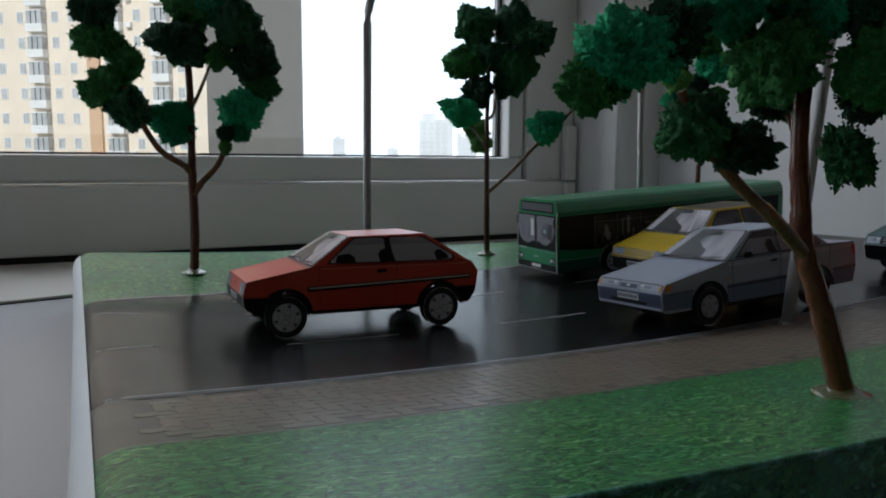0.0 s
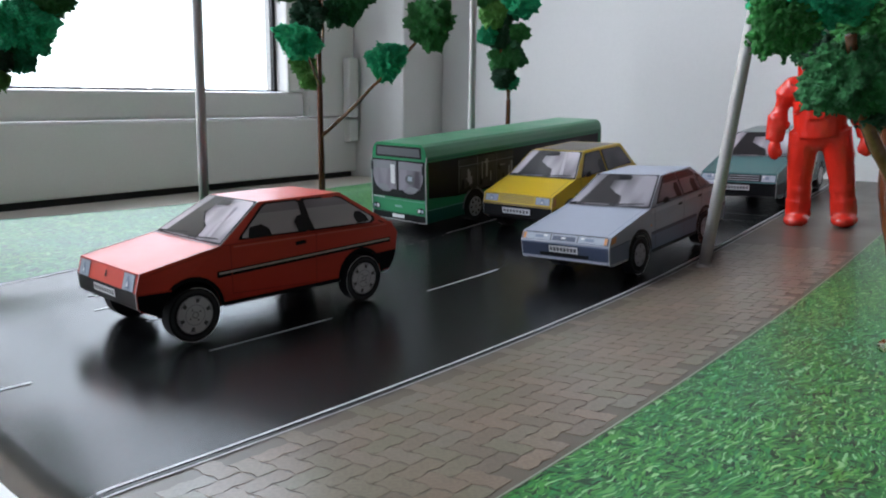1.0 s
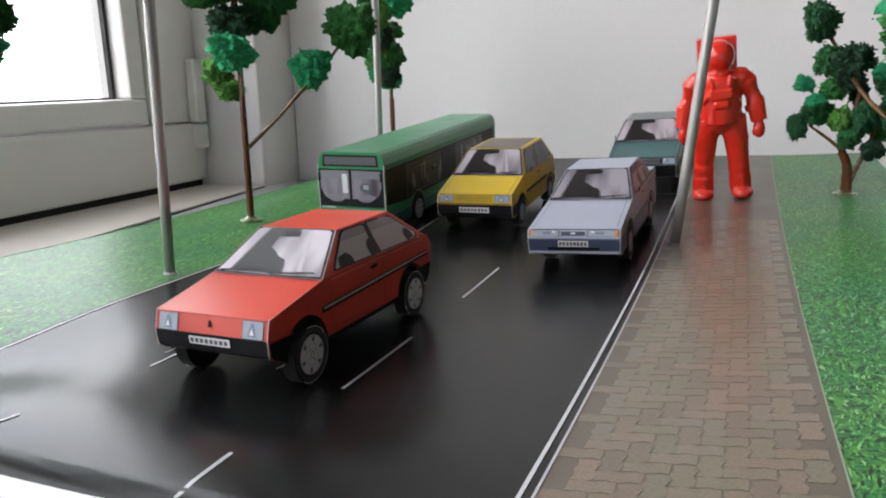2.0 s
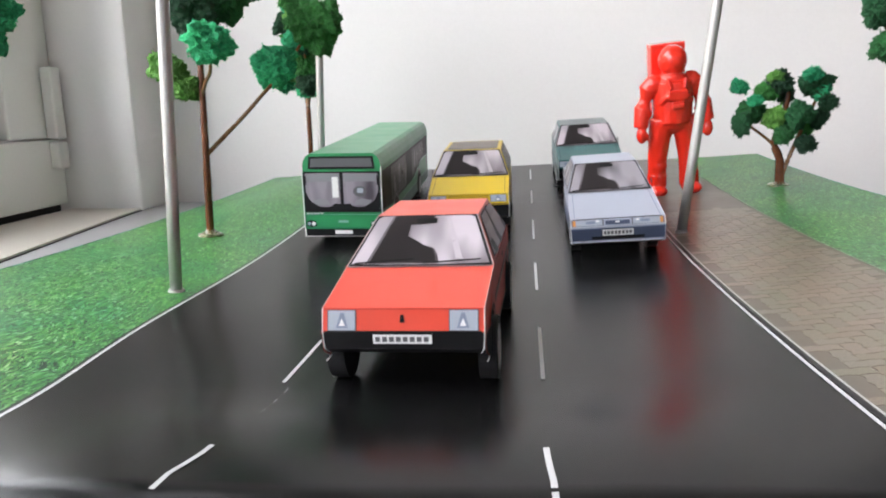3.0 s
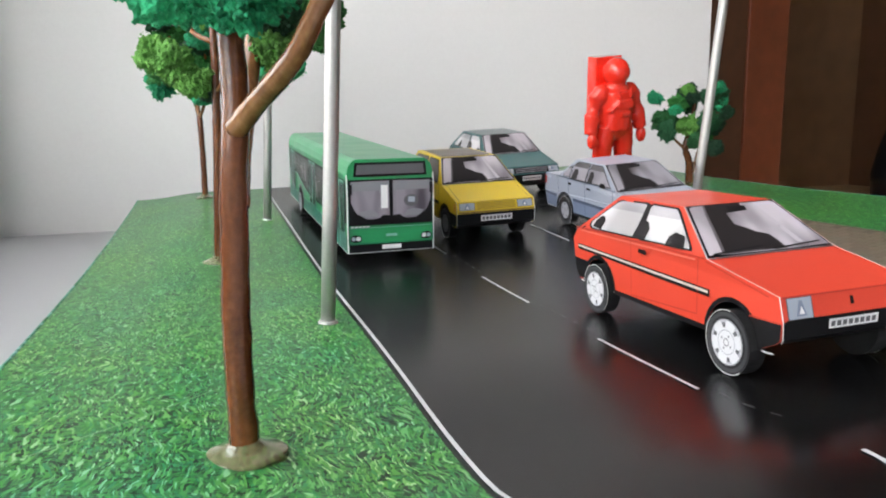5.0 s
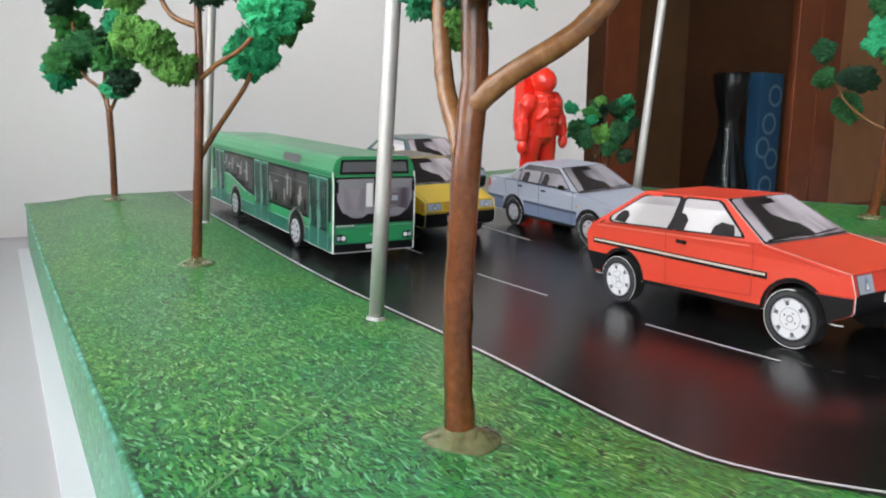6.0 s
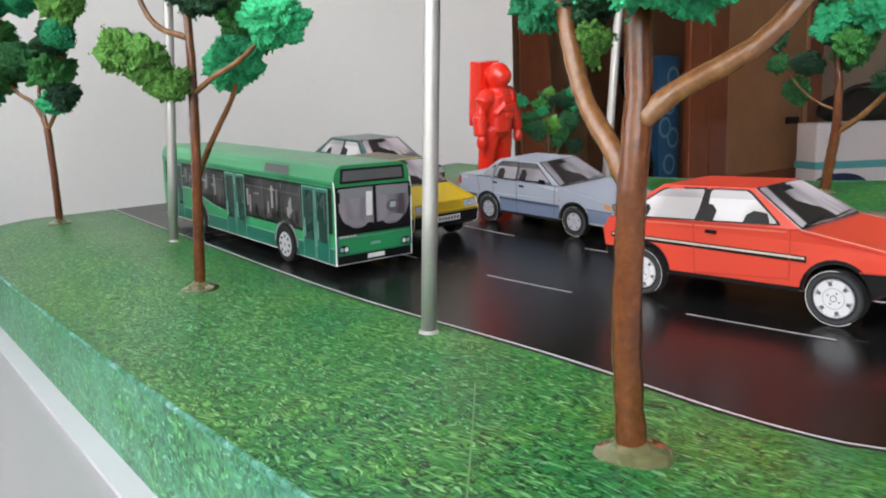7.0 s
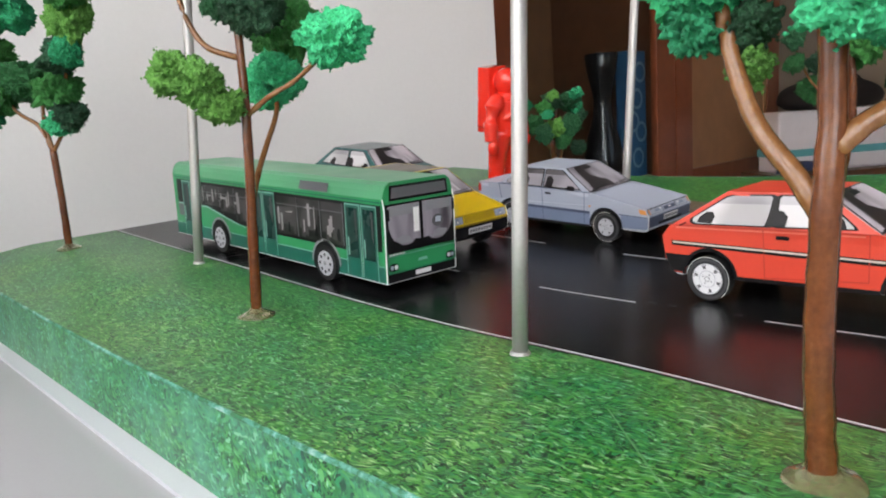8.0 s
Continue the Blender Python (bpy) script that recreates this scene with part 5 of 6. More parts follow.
bus_z0, bus_z1 = ground_z(-0.0385, 0.175), ground_z(-0.0385, 0.308)
bus(pose(-0.0385, 0.118, bus_z0 - (bus_z1 - bus_z0) / 0.133 * 0.057 + 0.0006, math.degrees(math.atan2(bus_z1 - bus_z0, 0.133)), 0, 0.8))

# ---- trees: painted wire with dyed foam ----
def clump(cx, cy, cz, r, seed, stretch=(1, 1, 1), sub=5):
    """A torn lump of open-celled foam: cut flats, pores of two sizes and crumbs along its torn edges."""
    r *= 0.93
    bm = bmesh.new()
    bmesh.ops.create_icosphere(bm, subdivisions=sub, radius=1.0)
    rnd = random.Random(seed)
    off = Vector((rnd.uniform(-50, 50), rnd.uniform(-50, 50), rnd.uniform(-50, 50)))
    turn = Euler((rnd.uniform(0, 6), rnd.uniform(0, 6), rnd.uniform(0, 6))).to_matrix()
    st = Vector((stretch[0] * rnd.uniform(0.85, 1.2), stretch[1] * rnd.uniform(0.85, 1.2), stretch[2] * rnd.uniform(0.8, 1.1)))
    cuts = []
    for _ in range(8):
        n = Vector((rnd.gauss(0, 1), rnd.gauss(0, 1), rnd.gauss(0, 1))).normalized()
        cuts.append((n, rnd.uniform(0.68, 1.0)))
    place = Vector((cx, cy, cz))
    coarse = 2.2 * r / 0.015
    for v in bm.verts:
        p = v.co.copy()
        k = 1.03 + noise.noise(p * 1.2 + off) * 0.55 + noise.noise(p * 2.7 + off * 2) * 0.36
        q = p * max(0.4, k)
        for n, d in cuts:
            over = q.dot(n) - d
            if over > 0:
                q -= n * over * 0.85
        d1 = noise.voronoi(p * coarse * 1.7 + off)[0][0]
        d2 = noise.voronoi(p * coarse * 3.6 - off)[0][0]
        pit = -0.22 * max(0.0, 1 - d1 / 0.45) - 0.12 * max(0.0, 1 - d2 / 0.45)
        rough = noise.noise(p * 5.0 + off) * 0.20 + noise.noise(p * 11.0 + off) * 0.16 + noise.noise(p * 23.0 + off) * 0.09
        q = turn @ (q + p * ((pit + rough) * min(1.4, 0.015 / r) + 0.03))
        v.co = Vector((q.x * st.x, q.y * st.y, q.z * st.z)) * r + place
    bm.normal_update()
    bm.verts.ensure_lookup_table()
    body = bm.verts[:]
    for _ in range(420):
        v = rnd.choice(body)
        c = v.co + v.normal * rnd.uniform(-0.0002, 0.0009)
        e = rnd.uniform(0.0003, 0.0008)
        six = [bm.verts.new(c + Vector(d) * e * rnd.uniform(0.5, 1.5)) for d in ((1, 0, 0), (0, 1, 0), (-1, 0, 0), (0, -1, 0), (0, 0, 1), (0, 0, -1))]
        for a in range(4):
            bm.faces.new((six[a], six[(a + 1) % 4], six[4]))
            bm.faces.new((six[(a + 1) % 4], six[a], six[5]))
    return bm


def tree(base, label, limbs, clumps, across, deep, glue=0.011, sub=5, group="model trees"):
    """limbs: (points (x, y, z from the base), radius at start, at end). clumps: (across, deep, height, radius, emerald)."""
    x, y = base
    z = ground_z(x, y)
    root = empty("model_tree", pose(x, y, z), label, "model tree", group)
    first = True
    for pts, r0, r1 in limbs:
        path = smooth_path(pts, 7)
        n = len(path)
        rnd = random.Random(n * 7 + int(r0 * 1e6))
        radii = [(r0 + (r1 - r0) * i / (n - 1)) * (1 + 0.05 * rnd.uniform(-1, 1)) for i in range(n)]
        path = [q + Vector((rnd.uniform(-1, 1), rnd.uniform(-1, 1), 0)) * r0 * 0.035 for q in path]
        part("trunk" if first else "branch", tube(bmesh.new(), path, radii, 14), M_bark if first else M_bark_tan, root, "", True)
        first = False
    for i, (a, d, h, r, em) in enumerate(clumps):
        cx, cy = a * across[0] + d * deep[0], a * across[1] + d * deep[1]
        part("foliage_clump", clump(cx, cy, h, r, i * 31 + int(x * 1000) + 7, (1, 1, 1), sub), (M_leaf, M_leaf_emerald, M_leaf_light)[em], root, "", True)
    # hot glue at the foot
    if glue:
        bm = bmesh.new()
        bmesh.ops.create_uvsphere(bm, u_segments=36, v_segments=32, radius=1.0)
        for v in bm.verts:
            w = 1 + 0.22 * noise.noise(Vector((v.co.x * 0.8, v.co.y * 0.8, x * 40)))
            hgt = max(v.co.z, -0.1)
            v.co = Vector((v.co.x * glue * w * 1.15, v.co.y * glue * w * 1.15, hgt * 0.0019 + max(0.0, hgt) ** 10 * 0.0034 + 0.0002 if hgt > 0 else -0.001))
        part("glue_blob", bm, M_glue, root, "shiny blob of hot glue", True)
    return root


# directions in plan in which the clumps are laid out
AC0, DP0 = (0.454, 0.891), (-0.891, 0.454)
tree((-0.1405, -0.1368), "brown wire model tree with emerald foam foliage and glue foot",
     [([(0, 0, -0.001), (-0.0002, 0.0015, 0.03), (0.0013, 0.0012, 0.0646), (0.0028, 0.0008, 0.088), (0.0022, 0.0014, 0.12), (0.0015, 0.001, 0.152), (0.001, 0.0, 0.19)], 0.0036, 0.0026),
      ([(0.002, 0.0010, 0.061), (0.0035, 0.0080, 0.0715), (0.006, 0.0180, 0.083), (0.0085, 0.0245, 0.096), (0.0103, 0.0288, 0.1085), (0.012, 0.031, 0.122)], 0.0027, 0.0019),
      ([(0.0022, 0.0, 0.0785), (0.007, -0.006, 0.0845), (0.0135, -0.0195, 0.0925), (0.0175, -0.0268, 0.1005), (0.0245, -0.0365, 0.117), (0.024, -0.046, 0.14)], 0.0027, 0.0018),
      ([(0.001, 0.001, 0.125), (0.004, 0.008, 0.14), (0.006, 0.016, 0.16)], 0.0015, 0.0011)],
     [(-0.056, -0.028, 0.198, 0.0175, 0), (-0.052, -0.030, 0.172, 0.0165, 0), (-0.005, -0.004, 0.176, 0.0225, 0), (0.0, 0.012, 0.204, 0.0195, 0), (0.023, 0.006, 0.206, 0.0175, 1),
      (0.038, 0.004, 0.191, 0.020, 0), (0.049, 0.010, 0.165, 0.0185, 0), (0.054, 0.008, 0.1435, 0.0125, 0), (0.037, 0.004, 0.128, 0.0165, 1), (0.038, 0.005, 0.1125, 0.0105, 1), (0.029, -0.002, 0.1085, 0.0062, 0), (0.028, -0.002, 0.0985, 0.0050, 2), (-0.012, 0.003, 0.1135, 0.0140, 1),
      (-0.032, -0.032, 0.157, 0.0115, 0), (-0.043, -0.036, 0.139, 0.015, 0), (-0.030, -0.036, 0.126, 0.0155, 0), (-0.010, -0.010, 0.1215, 0.0145, 1), (-0.008, -0.009, 0.1080, 0.0110, 1),
      (0.023, 0.0, 0.164, 0.0085, 0), (0.024, 0.004, 0.170, 0.008, 2)], AC0, DP0, 0.0085)
tree((-0.1408, 0.1300), "model tree of brown wire with light and emerald foam clumps",
     [([(0, 0, -0.001), (0.0015, -0.0015, 0.031), (0.0035, -0.0035, 0.0726), (0.0045, -0.0045, 0.10), (0.005, -0.005, 0.126), (0.005, -0.004, 0.18)], 0.0029, 0.0018),
      ([(0.0035, -0.003, 0.058), (0.014, 0.007, 0.071), (0.026, 0.016, 0.085), (0.038, 0.024, 0.100), (0.048, 0.038, 0.115), (0.060, 0.054, 0.138)], 0.0017, 0.0012),
      ([(0.004, -0.004, 0.098), (0.012, -0.015, 0.107), (0.021, -0.026, 0.114), (0.030, -0.045, 0.128)], 0.0014, 0.0011),
      ([(0.004, -0.004, 0.126), (-0.006, 0.008, 0.133), (-0.012, 0.014, 0.150), (-0.014, 0.016, 0.175)], 0.0016, 0.0011)],
     [(-0.0143, 0.004, 0.212, 0.019, 0), (-0.022, 0.006, 0.178, 0.021, 0), (0.004, -0.006, 0.1835, 0.019, 0), (0.025, -0.010, 0.173, 0.018, 0), (0.038, -0.012, 0.199, 0.0185, 0),
      (0.0225, 0.004, 0.2145, 0.019, 0), (0.015, -0.004, 0.158, 0.012, 0), (-0.011, 0.0125, 0.115, 0.0110, 2), (-0.008, 0.003, 0.104, 0.0088, 2), (-0.0087, 0.0265, 0.119, 0.0098, 2),
      (0.050, -0.023, 0.119, 0.0148, 1), (0.083, -0.035, 0.150, 0.0195, 0), (-0.027, -0.047, 0.131, 0.0150, 1), (-0.012, -0.012, 0.150, 0.0145, 0)], AC0, DP0, 0.0080)
tree((-0.1463, 0.4060), "model tree with dark green foam foliage and forked trunk",
     [([(0, 0, -0.001), (0.0003, 0, 0.04), (-0.0002, 0.0002, 0.076)], 0.0028, 0.0026), ([(-0.0002, 0, 0.074), (-0.0056, 0.0053, 0.094), (-0.018, 0.018, 0.110), (-0.022, 0.024, 0.150)], 0.0018, 0.0012),
      ([(0, 0, 0.074), (0.006, -0.0126, 0.092), (0.008, -0.026, 0.120), (0.008, -0.040, 0.160)], 0.0016, 0.0012), ([(0, 0, 0.074), (-0.002, 0.004, 0.10), (0.002, 0.002, 0.13)], 0.0018, 0.0012)],
     [(-0.016, 0.030, 0.182, 0.0190, 1), (-0.030, 0.024, 0.165, 0.0130, 0), (-0.022, 0.040, 0.150, 0.0140, 0), (-0.010, 0.008, 0.128, 0.0185, 0), (-0.028, 0.026, 0.118, 0.0150, 0),
      (0.004, -0.016, 0.118, 0.0190, 0), (0.006, -0.034, 0.140, 0.0165, 0), (0.010, -0.046, 0.164, 0.0165, 2), (0.008, -0.056, 0.186, 0.0160, 0), (0.012, -0.044, 0.205, 0.0180, 0),
      (0.004, -0.050, 0.142, 0.0090, 1), (0.004, -0.010, 0.094, 0.0120, 1), (0.008, -0.024, 0.100, 0.0110, 0), (-0.034, 0.034, 0.104, 0.0115, 1), (-0.016, 0.022, 0.205, 0.0150, 0)], (1, 0), (0, 1), 0.0075)
tree((0.3005, 0.2780), "small bushy model tree on the lawn behind the pavement",
     [([(0, 0, -0.001), (-0.0015, 0, 0.022), (-0.0064, 0, 0.0366), (0.0, 0.0, 0.060), (0.002, 0, 0.078)], 0.0040, 0.0018), ([(-0.0045, 0, 0.032), (-0.0143, 0, 0.0403), (-0.0298, 0, 0.052)], 0.0014, 0.001),
      ([(0.001, 0, 0.008), (0.0074, 0, 0.027), (0.0164, 0, 0.0518), (0.026, 0, 0.075)], 0.0020, 0.0012)],
     [(-0.007, -0.0031, 0.085, 0.0103, 0), (0.021, -0.0038, 0.0827, 0.0115, 0), (0.0058, -0.0168, 0.06, 0.0108, 0), (-0.0223, 0.011, 0.062, 0.0103, 0), (0.011, -0.0208, 0.036, 0.0083, 0), (0.026, -0.0019, 0.0557, 0.0083, 0), (-0.035, 0.0099, 0.0827, 0.0066, 1), (-0.039, -0.0146, 0.053, 0.009, 0), (-0.0095, -0.0044, 0.057, 0.0093, 2), (-0.016, 0.0015, 0.078, 0.0083, 0), (-0.004, -0.0118, 0.043, 0.0079, 0), (0.025, -0.0086, 0.077, 0.0068, 1), (0.018, 0.0041, 0.047, 0.0074, 0), (-0.011, -0.0064, 0.089, 0.0064, 2), (0.003, 0.0078, 0.075, 0.0074, 0), (0.013, -0.0173, 0.091, 0.0059, 1), (-0.028, -0.0119, 0.071, 0.0059, 1), (0.03, -0.0107, 0.068, 0.0064, 0), (0.002, -0.0078, 0.048, 0.0059, 1)], (1, 0), (0, 1), 0.0080)
tree((0.3030, 0.0040), "model tree with thick bent trunk and dark foam foliage",
     [([(0, 0, -0.001), (-0.005, -0.005, 0.0246), (-0.0105, -0.0105, 0.048), (-0.0125, -0.0115, 0.066), (-0.014, -0.0118, 0.0856), (-0.015, -0.009, 0.115)], 0.0041, 0.0024),
      ([(-0.0100, -0.0100, 0.0455), (-0.009, -0.026, 0.057), (-0.013, -0.040, 0.069), (-0.016, -0.050, 0.080), (-0.018, -0.060, 0.096)], 0.0024, 0.0014),
      ([(-0.0125, -0.0115, 0.062), (-0.019, 0.001, 0.069), (-0.033, 0.011, 0.084), (-0.047, 0.017, 0.108)], 0.0011, 0.0008)],
     [(-0.080, -0.014, 0.105, 0.0125, 1), (-0.088, -0.014, 0.098, 0.0085, 0), (-0.066, -0.012, 0.112, 0.0095, 0), (-0.0465, 0.0, 0.130, 0.0150, 1), (-0.0555, -0.0080, 0.0860, 0.0120, 0), (-0.043, -0.008, 0.080, 0.0085, 0),
      (-0.0275, 0.004, 0.108, 0.0140, 0), (-0.014, 0.008, 0.126, 0.0155, 1), (0.0, -0.008, 0.126, 0.0140, 0), (-0.002, -0.013, 0.104, 0.0130, 0), (-0.014, 0.036, 0.0965, 0.0080, 0), (0.007, 0.022, 0.0780, 0.0095, 0), (0.006, 0.012, 0.0960, 0.0095, 0),
      (-0.024, 0.0, 0.134, 0.0110, 2), (-0.005, 0.049, 0.097, 0.0075, 0), (-0.009, 0.053, 0.115, 0.0075, 0), (-0.012, 0.010, 0.146, 0.014, 0)], AC0, DP0, 0.0080)


# ---- lamp posts ----
def lamp_post(x, y, lean, label, arm=(1, 0)):
    z = ground_z(x, y)
    root = empty("street_lamp", pose(x, y, z), label, "lamp post", "model lamp posts")
    lx, ly = lean
    up = [(lx * h, ly * h, h) for h in (-0.001, 0.05, 0.10, 0.15, 0.198)]
    top = Vector(up[-1])
    a = Vector((arm[0], arm[1], 0))
    bend = [top + a * (0.022 * (1 - math.cos(t))) + Vector((0, 0, 0.022 * math.sin(t))) for t in (0.4, 0.8, 1.2, math.pi / 2)]
    tail = [bend[-1] + a * 0.02, bend[-1] + a * 0.045]
    pts = [Vector(q) for q in up] + bend + tail
    part("pole", tube(bmesh.new(), pts, [0.0032] * len(pts), 20), M_pole, root, "brushed metal tube bent at the top", True)
    part("foot", tube(bmesh.new(), [(0, 0, -0.001), (lx * 0.002, ly * 0.002, 0.0012)], [0.0046, 0.0040], 20), M_pole, root, "flat metal foot")
    return root


lamp_post(-0.0991, -0.0077, (0.055, -0.015), "tall brushed metal lamp post on the lawn by the kerb")
lamp_post(-0.0999, 0.2820, (0.05, -0.08), "tall brushed metal lamp post on the lawn behind the bus")
lamp_post(0.1890, 0.1260, (0.098, -0.02), "leaning brushed metal lamp post on the pavement", (-1, 0))


# ---- red plastic figure: one plain fused shape ----
def astronaut():
    bm = bmesh.new()

    def ball(x, y, z, r, sx=1, sy=1, sz=1):
        m = Matrix.LocRotScale((x, y, z), None, (r * sx, r * sy, r * sz))
        bmesh.ops.create_icosphere(bm, subdivisions=3, radius=1.0, matrix=m)

    for s in (-1, 1):
        tube(bm, [(s * 0.0150, 0, 0.008), (s * 0.0142, 0.0005, 0.030), (s * 0.0122, 0, 0.050), (s * 0.0090, 0, 0.066)], [0.0084, 0.0086, 0.0100, 0.0118], 18)
        ball(s * 0.0160, -0.0045, 0.0042, 0.0088, 1.05, 1.45, 0.62)
        tube(bm, [(s * 0.0153, 0, 0.006), (s * 0.0148, 0, 0.018)], [0.0092, 0.0090], 18)
        for k, (h, r) in enumerate(((0.024, 0.0083), (0.036, 0.0085), (0.047, 0.0093))):
            tube(bm, [(s * (0.0156 - h * 0.055), 0, h), (s * (0.0154 - h * 0.055), 0, h + 0.0035)], [r + 0.0004, r + 0.0004], 18)
        tube(bm, [(s * 0.0150, 0, 0.0985), (s * 0.0220, 0.0005, 0.092), (s * 0.0275, -0.001, 0.078), (s * 0.0300, -0.004, 0.062)], [0.0086, 0.0086, 0.0074, 0.0064], 16)
        tube(bm, [(s * 0.0262, -0.001, 0.0755), (s * 0.0272, -0.002, 0.071)], [0.0076, 0.0074], 16)
        ball(s * 0.0297, -0.006, 0.0560, 0.0056, 0.85, 1.0, 1.35)
        ball(s * 0.0165, 0, 0.0965, 0.0090)
        ball(s * 0.0265, -0.0085, 0.0545, 0.0026, 1, 1, 1.4)
    ball(0, 0, 0.066, 0.0150, 1.25, 0.86, 0.9)
    tube(bm, [(0, 0, 0.064), (0, 0, 0.082), (0, 0, 0.099)], [0.0170, 0.0178, 0.0165], 22)
    tube(bm, [(0, 0, 0.0715), (0, 0, 0.0745)], [0.0164, 0.0164], 22)
    ball(0, 0, 0.096, 0.0155, 1.15, 0.85, 0.6)
    tube(bm, [(0, 0, 0.1005), (0, 0, 0.1045)], [0.0120, 0.0118], 22)
    ball(0, -0.001, 0.1155, 0.0128, 1.0, 1.02, 1.02)
    ball(0, -0.0050, 0.1155, 0.0108, 1.0, 0.95, 0.95)
    box(bm, -0.0085, 0.0085, -0.0185, -0.010, 0.0845, 0.0915)
    box(bm, -0.0055, 0.0055, -0.0195, -0.010, 0.0775, 0.0820)
    box(bm, -0.0155, 0.0155, 0.0105, 0.0245, 0.072, 0.1285)
    box(bm, -0.0125, 0.0125, 0.0105, 0.0265, 0.066, 0.074)
    for s in (-1, 1):
        tube(bm, [(s * 0.009, -0.0165, 0.088), (s * 0.0135, -0.013, 0.083), (s * 0.0150, 0.002, 0.079), (s * 0.012, 0.012, 0.079)], [0.0019] * 4, 8)
        tube(bm, [(s * 0.006, -0.0165, 0.0935), (s * 0.008, -0.0135, 0.1015)], [0.0018] * 2, 8)
    me = bpy.data.meshes.new("toy_astronaut")
    bm.to_mesh(me)
    bm.free()
    me.materials.append(M_red_toy)
    ob = new("toy_astronaut", me)
    rm = ob.modifiers.new("fuse", 'REMESH')
    rm.mode = 'VOXEL'
    rm.voxel_size = 0.0008
    rm.use_smooth_shade = True
    sm = ob.modifiers.new("soften", 'SMOOTH')
    sm.factor = 0.5
    sm.iterations = 3
    ob.matrix_world = pose(0.2125, 0.2765, ground_z(0.2125, 0.2765) + 0.0006, 9, -6, 7) @ Matrix.Diagonal((0.92, 0.90, 0.965, 1))
    return tagged(ob, "glossy red plastic toy spaceman standing on the pavement", "toy figure")


astronaut()

# ---- pavement bricks ----
BRW, BRL = 0.0062, 0.0124


def brick_mesh(turn):
    """One interlocking paver with zigzag sides, 0.4 mm high."""
    w, l = BRW * 0.93 / 2, BRL * 0.96 / 2
    k = 0.0006
    out = [(-w, -l), (w, -l), (w + k, -l / 2), (w - k * 0.6, 0), (w + k, l / 2), (w, l), (-w, l), (-w + k, l / 2), (-w - k * 0.6, 0), (-w + k, -l / 2)]
    c, s = math.cos(turn), math.sin(turn)
    return [(x * c - y * s, x * s + y * c) for x, y in out]


brick_data = []
for turn in (0.0, math.pi / 2):
    bm = bmesh.new()
    top = [bm.verts.new((x, y, -0.0002)) for x, y in brick_mesh(turn)]
    low = [bm.verts.new((x * 1.03, y * 1.03, -0.0003)) for x, y in brick_mesh(turn)]
    bm.faces.new(top)
    for i in range(10):
        bm.faces.new((low[i], low[(i + 1) % 10], top[(i + 1) % 10], top[i]))
    me = bpy.data.meshes.new("brick")
    bm.to_mesh(me)
    bm.free()
    me.materials.append(M_paver)
    brick_data.append(me)

pavement = [o for o in board.children if o.name.startswith("pavement")][0]
near_bricks, far_bm, count = [], bmesh.new(), 0
spots = []
u = BRW
for i in range(-3, 14):
    for j in range(-6, 64):
        for turn, dx, dy in ((0, 0.5, 1.0), (1, 2.0, 0.5)):
            # herringbone lattice
            gx = (i * 4 + (j % 4)) * u / 1.0
            x = X_PAV + 0.001 + (gx + dx * u) - 4 * u
            y = Y_F + 0.018 + (j * u + dy * u)
            if X_PAV + 0.0035 + BRL * 0.15 < x < X_LAWN - 0.003 - BRL * 0.15 and Y_F + 0.022 < y < Y_B - 0.01:
                spots.append((turn, x, y))
spots.sort(key=lambda q: q[2])
for n_, (turn, x, y) in enumerate(spots):
    z = ground_z(x, y) + 0.0003
    if n_ < 300:
        ob = new("brick", brick_data[turn])
        ob.parent = pavement
        ob.location = (x, y, z)
        sx = (ground_z(x + 0.002, y) - ground_z(x - 0.002, y)) / 0.004
        sy = (ground_z(x, y + 0.002) - ground_z(x, y - 0.002)) / 0.004
        ob.rotation_euler = (math.atan(sy), -math.atan(sx), 0)
    else:
        vs = [far_bm.verts.new((x + a, y + b, ground_z(x + a, y + b) + 0.0001)) for a, b in brick_mesh(turn * math.pi / 2)]
        far_bm.faces.new(vs)
tagged(part("far_bricks", far_bm, M_paver, pavement, "printed bricks further along"), kind="stuff")

# ---- across the room: glazed cabinet and what stands in and by it ----
M_wood_red = plain("cabinet_wood", (0.20, 0.050, 0.019), 0.32, 0, 0.3, 0.25, 30, 6, 0.1)
M_wood_dark = plain("cabinet_wood_dark", (0.105, 0.042, 0.019), 0.4, 0, 0.15, 0.3, 30, 6, 0.1)
M_wood_mid = plain("cabinet_back", (0.40, 0.21, 0.095), 0.5, 0, 0.1, 0.25, 20, 5, 0.1)
M_wood_back = plain("cabinet_back_board", (0.20, 0.095, 0.045), 0.5, 0, 0.1, 0.2, 20, 5, 0.1)
M_wood_tan = plain("tan_door_panel", (0.34, 0.165, 0.075), 0.42, 0, 0.2, 0.2, 14, 4, 0.1)
M_blue = plain("blue_box", (0.03, 0.11, 0.22), 0.4, 0, 0.1, 0.15)
M_ring = plain("pale_blue_ring", (0.20, 0.32, 0.42), 0.4)
M_black_glass = plain("black_glass", (0.012, 0.012, 0.013), 0.2, 0, 0.2)
M_white_box = plain("white_plastic", (0.84, 0.82, 0.88), 0.4, 0, 0.1, 0.05)
M_cyan = plain("cyan_band", (0.12, 0.45, 0.52), 0.4)
M_navy = plain("navy_fabric", (0.02, 0.035, 0.10), 0.7)
M_black_cloth = plain("black_fabric", (0.012, 0.010, 0.010), 0.8)


